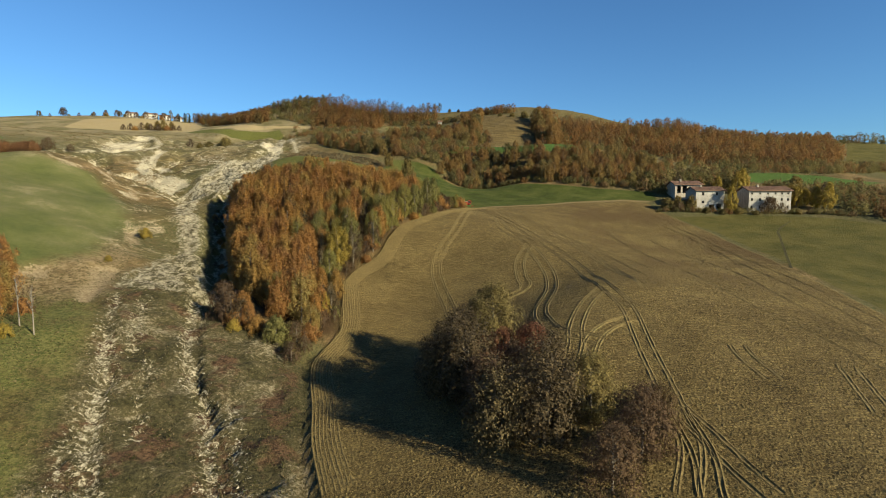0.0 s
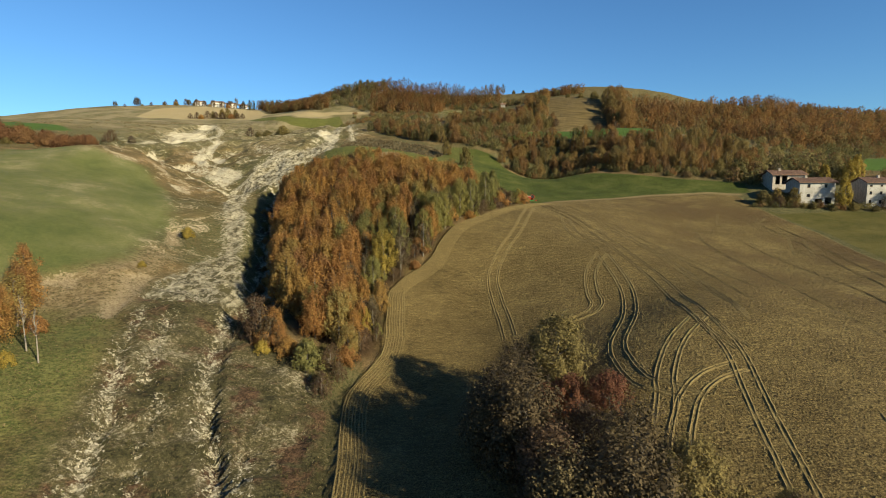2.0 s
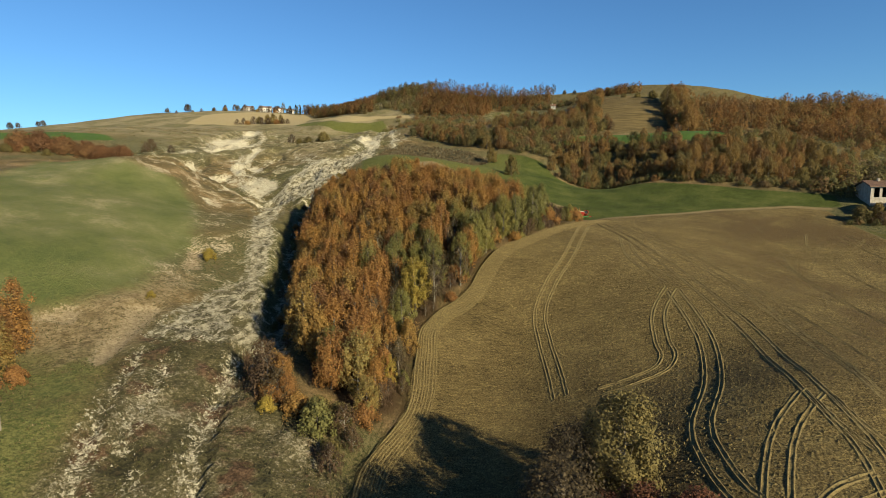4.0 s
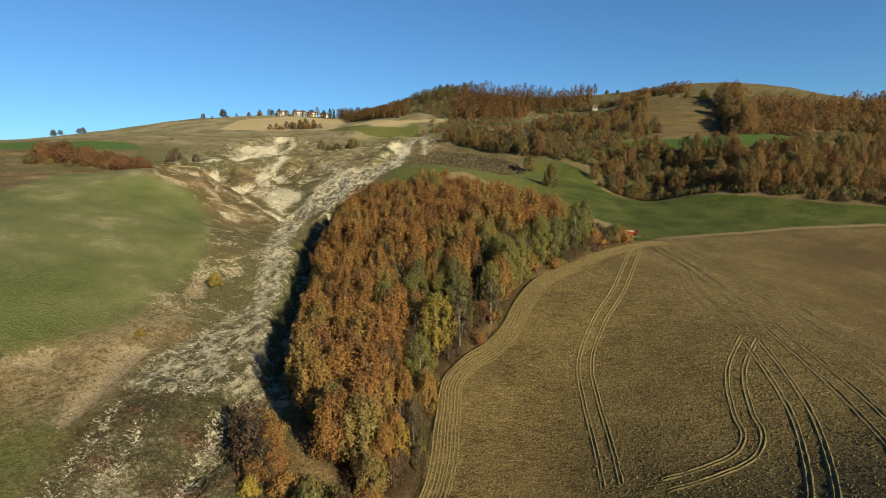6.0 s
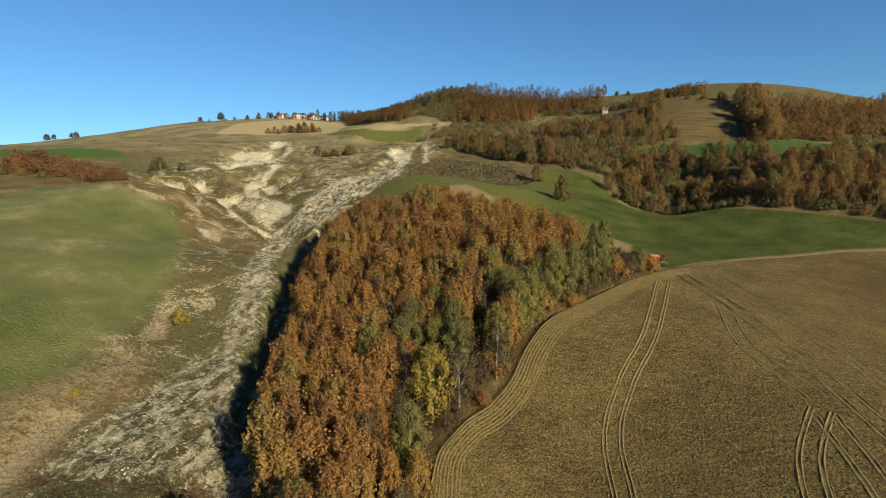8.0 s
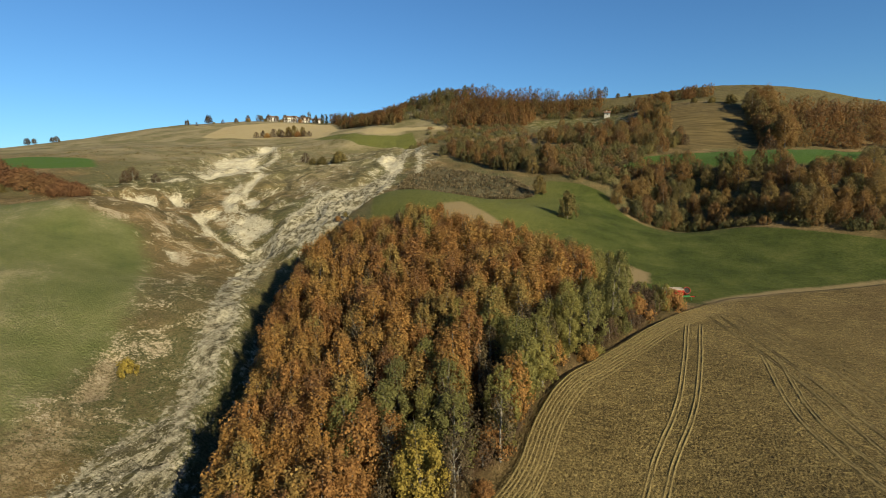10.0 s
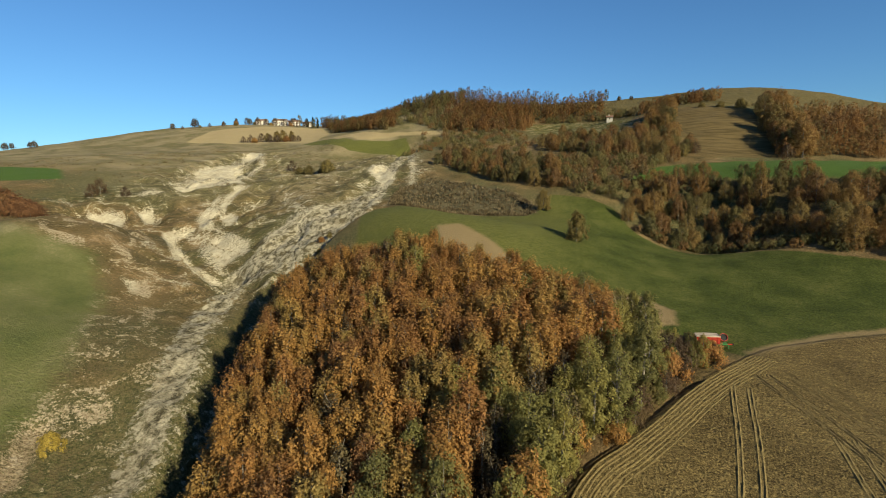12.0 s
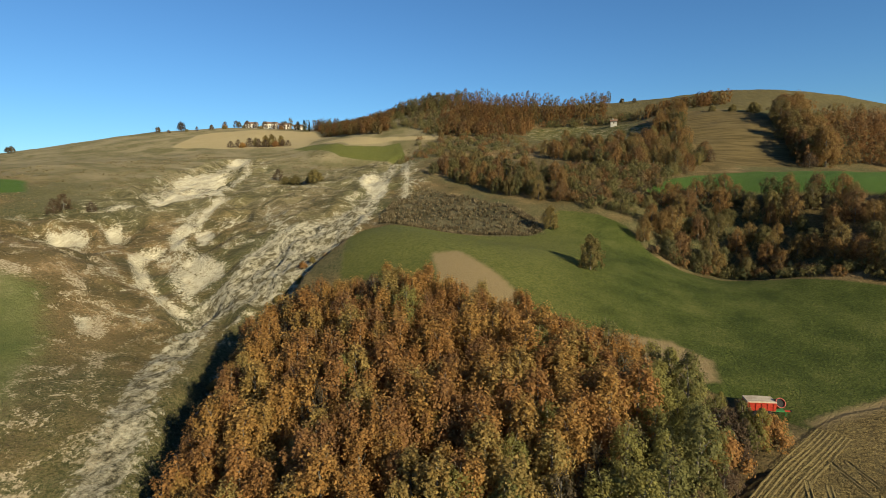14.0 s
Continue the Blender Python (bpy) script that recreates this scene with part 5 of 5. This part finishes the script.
def strew():
    rng = np.random.default_rng(77)
    weed = leaf_material("weed_leaf", (0.15, (0.041, 0.046, 0.015)), (0.35, (0.086, 0.074, 0.030)), (0.5, (0.061, 0.070, 0.020)), (0.65, (0.123, 0.094, 0.046)), (0.85, (0.213, 0.168, 0.090)), many=True)
    scrub = leaf_material("scrub_leaf", (0.15, (0.107, 0.089, 0.038)), (0.5, (0.176, 0.135, 0.066)), (0.85, (0.238, 0.189, 0.102)), many=True)
    reed = leaf_material("reed_leaf", (0.2, (0.082, 0.062, 0.030)), (0.5, (0.136, 0.105, 0.055)), (0.8, (0.204, 0.163, 0.095)), many=True)
    p = np.stack([rng.uniform(-112, -12, 80000), 40 + 165 * rng.random(80000) ** 1.35], 1)
    x, y = p[:, 0], p[:, 1]
    keep = (in_any(x, y, (PLOUGHED, LEFT_HILL, WOOD, MEADOW)) < -0.3) & (clay_cover(x, y) < -0.5) & (np.maximum.reduce([along(x, y, a, w) for a, w in STREAKS]) < 0.2)
    keep &= value_noise(x / 5, y / 5, 3) + 0.5 * value_noise(x / 1.7, y / 1.7, 8) > -0.25
    blades("weeds", "tufts of dry and green weeds on the rough slopes", p[keep], 0.24, 0.32, 3, weed, 1)
    p = np.stack([rng.uniform(-240, -70, 14000), rng.uniform(186, 390, 14000)], 1)
    x, y = p[:, 0], p[:, 1]
    keep = (in_any(x, y, (LEFT_STRIP, MEADOW, STRAW_1, YOUNG_CROP, WOOD)) < -1) & (clay_cover(x, y) < -1) & (value_noise(x / 9, y / 9, 5) + 0.6 * value_noise(x / 3, y / 3, 6) > 0.0)
    blades("weeds", "brown scrub and dry weeds round the landslide", p[keep], 0.45, 0.8, 4, scrub, 2)
    p = np.stack([rng.uniform(-78, -22, 16000), rng.uniform(236, 284, 16000)], 1)
    edge = inside(p[:, 0], p[:, 1], REEDS)
    keep = (edge > 0) & ((edge < 2.4) & (p[:, 1] < 262) | (rng.random(len(p)) < 0.16))
    blades("reeds", "tall dry reeds bordering the meadow", p[keep], 0.85, 0.7, 8, reed, 3)
    # soil and clay
    p = np.stack([rng.uniform(-22, 74, 76000), 42 + 130 * rng.random(76000) ** 1.3], 1)
    keep = inside(p[:, 0], p[:, 1], PLOUGHED) > 0.4
    lumps("soil_clods", "loose clods of brown tilled soil", "soil", p[keep], 0.05, 0.18, SOIL, 4)
    clay = plain("clay_lump", (0.164, 0.143, 0.102), (0.377, 0.344, 0.271), 2.0, 0.95, 0.5)
    p = np.stack([rng.uniform(-112, -14, 60000), rng.uniform(42, 140, 60000)], 1)
    x, y = p[:, 0], p[:, 1]
    near = np.maximum(np.maximum.reduce([along(x, y, a, w) for a, w in STREAKS]), np.minimum(clay_cover(x, y), 0.4))
    keep = (near > -0.6 + 1.2 * value_noise(x / 2, y / 2, 9)) & (rng.random(len(p)) < 0.35)
    lumps("clay_lumps", "pale crumbled lumps of grey clay", "clay", p[keep], 0.05, 0.22, clay, 5)


strew()


# ---------------------------------------------------------------- buildings
def part(name, bm, material, parent, label=""):
    me = bpy.data.meshes.new(name)
    bm.normal_update()
    bm.to_mesh(me)
    bm.free()
    me.materials.append(material)
    ob = new(name, me)
    ob.parent = parent
    return tagged(ob, label) if label else ob


def block(x0, y0, z0, x1, y1, z1, bevel=0.0):
    bm = bmesh.new()
    bmesh.ops.create_cube(bm, size=1, matrix=Matrix.Translation(((x0 + x1) / 2, (y0 + y1) / 2, (z0 + z1) / 2)) @ Matrix.Diagonal((x1 - x0, y1 - y0, z1 - z0, 1)))
    if bevel:
        bmesh.ops.bevel(bm, geom=bm.edges[:], offset=bevel, segments=2, affect="EDGES")
    return bm


def prism(outline, y0, y1):
    """A solid with that outline in x and z, from y0 to y1."""
    bm = bmesh.new()
    a = [bm.verts.new((x, y0, z)) for x, z in outline]
    b = [bm.verts.new((x, y1, z)) for x, z in outline]
    bm.faces.new(a)
    bm.faces.new(b[::-1])
    for k in range(len(a)):
        bm.faces.new((a[k - 1], a[k], b[k], b[k - 1]))
    bmesh.ops.recalc_face_normals(bm, faces=bm.faces[:])
    return bm


WHITEWASH = plain("whitewash", (0.245, 0.234, 0.202), (0.403, 0.389, 0.346), 0.5, 0.9, 0.2)
STONE = plain("stone_wall", (0.24, 0.21, 0.17), (0.42, 0.38, 0.31), 1.2, 0.95, 0.6)
TILE = plain("roof_tile", (0.115, 0.070, 0.048), (0.24, 0.145, 0.095), 1.2, 0.9, 0.6)
SHADE_GLASS = plain("window_glass", (0.012, 0.013, 0.015), (0.03, 0.03, 0.032), 1.0, 0.15)
TIMBER = plain("timber", (0.10, 0.065, 0.035), (0.19, 0.125, 0.07), 2.0, 0.85, 0.3)
YELLOW_WASH = plain("yellow_wash", (0.58, 0.55, 0.47), (0.74, 0.71, 0.62), 0.5, 0.9, 0.2)


def wall_with_holes(x0, x1, z0, z1, y, thick, holes):
    """A front wall with openings cut through it."""
    xs = sorted({x0, x1, *[h[0] for h in holes], *[h[2] for h in holes]})
    zs = sorted({z0, z1, *[h[1] for h in holes], *[h[3] for h in holes]})
    bm = bmesh.new()
    for a, b in zip(xs, xs[1:]):
        for c, d in zip(zs, zs[1:]):
            mx, mz = (a + b) / 2, (c + d) / 2
            if any(h[0] < mx < h[2] and h[1] < mz < h[3] for h in holes):
                continue
            bmesh.ops.create_cube(bm, size=1, matrix=Matrix.Translation((mx, y + thick / 2, mz)) @ Matrix.Diagonal((b - a, thick, d - c, 1)))
    bmesh.ops.remove_doubles(bm, verts=bm.verts[:], dist=0.001)
    return bm


def house(name, label, x, y, turn, wide, deep, eave, rise, holes, wash=None, lift=0.0, arches=()):
    """A farmhouse: the front looks to -y, the ridge runs along it."""
    root = new(name)
    wash = wash or WHITEWASH
    part("front_wall", wall_with_holes(0, wide, -1.5, eave, 0, 0.4, list(holes) + list(arches)), wash, root)
    part("back_wall", block(0, deep - 0.4, -1.5, wide, deep, eave), STONE, root)
    gable = [(0.4, -1.5), (deep - 0.4, -1.5), (deep - 0.4, eave), (deep / 2, eave + rise * 0.93), (0.4, eave)]
    for gx in (0.0, wide - 0.4):
        bm = prism(gable, gx, gx + 0.4)
        bmesh.ops.transform(bm, matrix=Matrix(((0, 1, 0, 0), (1, 0, 0, 0), (0, 0, 1, 0), (0, 0, 0, 1))), verts=bm.verts[:])
        bmesh.ops.recalc_face_normals(bm, faces=bm.faces[:])
        part("side_wall", bm, STONE, root, "rough stone gable wall")
    half = deep / 2 + 0.6
    drop_z = rise * half / (deep / 2)
    for s in (1, -1):
        outline = [(deep / 2, eave + rise), (deep / 2 - s * half, eave + rise - drop_z), (deep / 2 - s * half, eave + rise - drop_z + 0.22), (deep / 2, eave + rise + 0.24)]
        bm = prism(outline, -0.45, wide + 0.45)
        bmesh.ops.transform(bm, matrix=Matrix(((0, 1, 0, 0), (1, 0, 0, 0), (0, 0, 1, 0), (0, 0, 0, 1))), verts=bm.verts[:])
        bmesh.ops.recalc_face_normals(bm, faces=bm.faces[:])
        roof = part("roof_slope", bm, TILE, root, "weathered brown tile roof")
        across = np.arange(-0.3, wide + 0.4, 0.45)
        cov = bmesh.new()
        for tx in across:
            y0, z0 = deep / 2, eave + rise + 0.25
            y1, z1 = deep / 2 - s * half, eave + rise - drop_z + 0.23
            m = Matrix.Translation((tx, (y0 + y1) / 2, (z0 + z1) / 2)) @ Euler((math.atan2(z1 - z0, y1 - y0), 0, 0)).to_matrix().to_4x4() @ Matrix.Diagonal((0.2, math.hypot(y1 - y0, z1 - z0), 0.1, 1))
            bmesh.ops.create_cube(cov, size=1, matrix=m)
        tagged(part("cover_tiles", cov, TILE, roof), kind="stuff")
    part("chimney", block(wide * 0.3, deep / 2 - 0.9, eave + rise * 0.7, wide * 0.3 + 0.6, deep / 2 - 0.3, eave + rise + 0.8, 0.04), STONE, root)
    for hx0, hz0, hx1, hz1 in holes:
        w = part("window", wall_with_holes(hx0, hx1, hz0, hz1, 0.12, 0.08, [(hx0 + 0.07, hz0 + 0.07, hx1 - 0.07, hz1 - 0.07)]), TIMBER, root)
        part("pane", block(hx0 + 0.07, 0.15, hz0 + 0.07, hx1 - 0.07, 0.17, hz1 - 0.07), SHADE_GLASS, w)
        part("sill", block(hx0 - 0.08, -0.1, hz0 - 0.08, hx1 + 0.08, 0.1, hz0 - 0.003, 0.01), STONE, w)
    root.matrix_world = pose(x, y, ground_z(x + wide / 2, y) + lift, 0, 0, turn)
    return tagged(root, label, "house")


def window_at(x, z, w=0.8, h=1.0):
    return (x - w / 2, z, x + w / 2, z + h)


house("farmhouse", "two-storey whitewashed farmhouse with brown tile roof and arched openings", 86.0, 185.6, -4, 9.4, 9.5, 6.2, 1.2,
      [window_at(2.4, 4.6), window_at(6.9, 4.6), window_at(2.4, 1.9, 0.9, 0.9)], arches=[(4.3, -0.2, 6.2, 1.4), (6.9, -0.2, 8.6, 1.8)], lift=0.3)
house("barn", "stone barn with an open hay loft behind the farmhouse", 84.5, 199, -4, 9.5, 9.0, 4.6, 1.3,
      [], wash=STONE, arches=[(0.8, 1.6, 2.1, 4.2), (2.7, 1.6, 4.2, 4.2)], lift=0.9)
house("farmhouse", "long three-storey cream farmhouse with rows of small windows", 102.4, 182.6, -4, 13.6, 8.5, 6.3, 1.3,
      [window_at(cx, cz, 0.65, ch * 0.9) for cz, ch in ((0.3, 1.2), (2.9, 1.0), (5.1, 0.6)) for cx in (1.0, 3.6, 6.1, 8.5, 10.6, 12.6)], lift=0.6)
for vx, vy, vw, vh in ((-289, 503, 9, 4.2), (-276, 509, 11, 5.2), (-263, 512, 9, 4.6), (-252, 516, 7, 3.6), (-228, 519, 12, 4.4)):
    house("village_house", "pale two-storey village house on the ridge", vx, vy, 20, vw, 8, vh, 1.3, [window_at(cx, cz, 0.8, 0.9) for cz in (0.6, 2.7) for cx in (vw * 0.22, vw * 0.5, vw * 0.78)], wash=YELLOW_WASH, lift=-0.5)
house("field_hut", "small whitewashed hut at the top of a field", -4, 417, 0, 3.2, 3.0, 2.6, 0.7, [window_at(1.6, 1.2, 0.6, 0.7)], lift=0.4)


# ---------------------------------------------------------------- farm spreader
def spreader():
    red = plain("red_paint", (0.24, 0.022, 0.013), (0.34, 0.042, 0.022), 1.5, 0.45)
    cream = plain("cream_tarpaulin", (0.30, 0.24, 0.17), (0.46, 0.39, 0.30), 1.5, 0.8, 0.3)
    black = plain("tyre_rubber", (0.012, 0.012, 0.012), (0.03, 0.029, 0.027), 4, 0.9, 0.4)
    yellow = plain("yellow_rim", (0.50, 0.32, 0.03), (0.62, 0.42, 0.06), 3, 0.5)
    green = plain("green_frame", (0.03, 0.13, 0.04), (0.05, 0.19, 0.06), 3, 0.5)
    root = new("farm_spreader")
    body = part("hopper", prism([(-2.1, 0.95), (1.0, 0.95), (1.15, 2.0), (-2.3, 2.0)], -0.95, 0.95), red, root, "dented red hopper")
    for z in (1.15, 1.55, 1.93):
        part("rail", block(-2.3, -1.0, z, 1.12, -0.955, z + 0.09, 0.01), red, body)
    for k in range(5):
        part("rib", block(-2.0 + 0.68 * k, -1.02, 1.0, -1.92 + 0.68 * k, -0.96, 1.95, 0.01), red, body)
    part("cover", prism([(-2.32, 2.005), (1.17, 2.005), (1.1, 2.16), (-0.6, 2.22), (-2.25, 2.16)], -0.98, 0.98), cream, root, "cream tarpaulin cover")
    drum = bmesh.new()
    turn = Matrix.Translation((1.55, -0.25, 1.75)) @ Euler((radians(62), 0, radians(12))).to_matrix().to_4x4()
    bmesh.ops.create_cone(drum, cap_ends=False, segments=24, radius1=0.62, radius2=0.62, depth=1.1, matrix=turn)
    bmesh.ops.solidify(drum, geom=drum.faces[:], thickness=0.06)
    d = part("drum", drum, red, root, "red fan drum with a dark mouth")
    inner = bmesh.new()
    bmesh.ops.create_cone(inner, cap_ends=True, segments=24, radius1=0.52, radius2=0.52, depth=0.7, matrix=turn)
    part("drum_core", inner, black, d)
    part("chassis", block(-2.2, -0.45, 0.68, 2.3, 0.45, 0.88, 0.03), green, root, "green steel frame")
    part("drawbar", block(2.25, -0.09, 0.62, 3.1, 0.09, 0.78, 0.02), red, root)
    part("coupling", block(3.05, -0.14, 0.58, 3.25, 0.14, 0.82, 0.03), black, root)
    part("stand_leg", block(2.5, -0.05, 0.0, 2.6, 0.05, 0.66, 0.01), green, root)
    for wx in (-1.2, 0.2):
        for wy in (-1.05, 1.05):
            tyre = bmesh.new()
            bmesh.ops.create_cone(tyre, cap_ends=True, segments=24, radius1=0.52, radius2=0.52, depth=0.34, matrix=pose(wx, wy, 0.5, 90, 0, 0))
            bmesh.ops.bevel(tyre, geom=[e for e in tyre.edges if abs(e.verts[0].co.y - e.verts[1].co.y) < 0.01], offset=0.07, segments=2, affect="EDGES")
            w = part("wheel", tyre, black, root)
            rim = bmesh.new()
            bmesh.ops.create_cone(rim, cap_ends=True, segments=20, radius1=0.27, radius2=0.2, depth=0.12, matrix=pose(wx, wy + math.copysign(0.15, wy), 0.5, 90 if wy < 0 else -90, 0, 0))
            part("rim", rim, yellow, w, "yellow steel rim")
    root.matrix_world = pose(7.0, 179.0, ground_z(7.0, 179.0), 0, -1, 4)
    return tagged(root, "red farm spreader with cream cover parked at the field corner", "farm machine")


spreader()
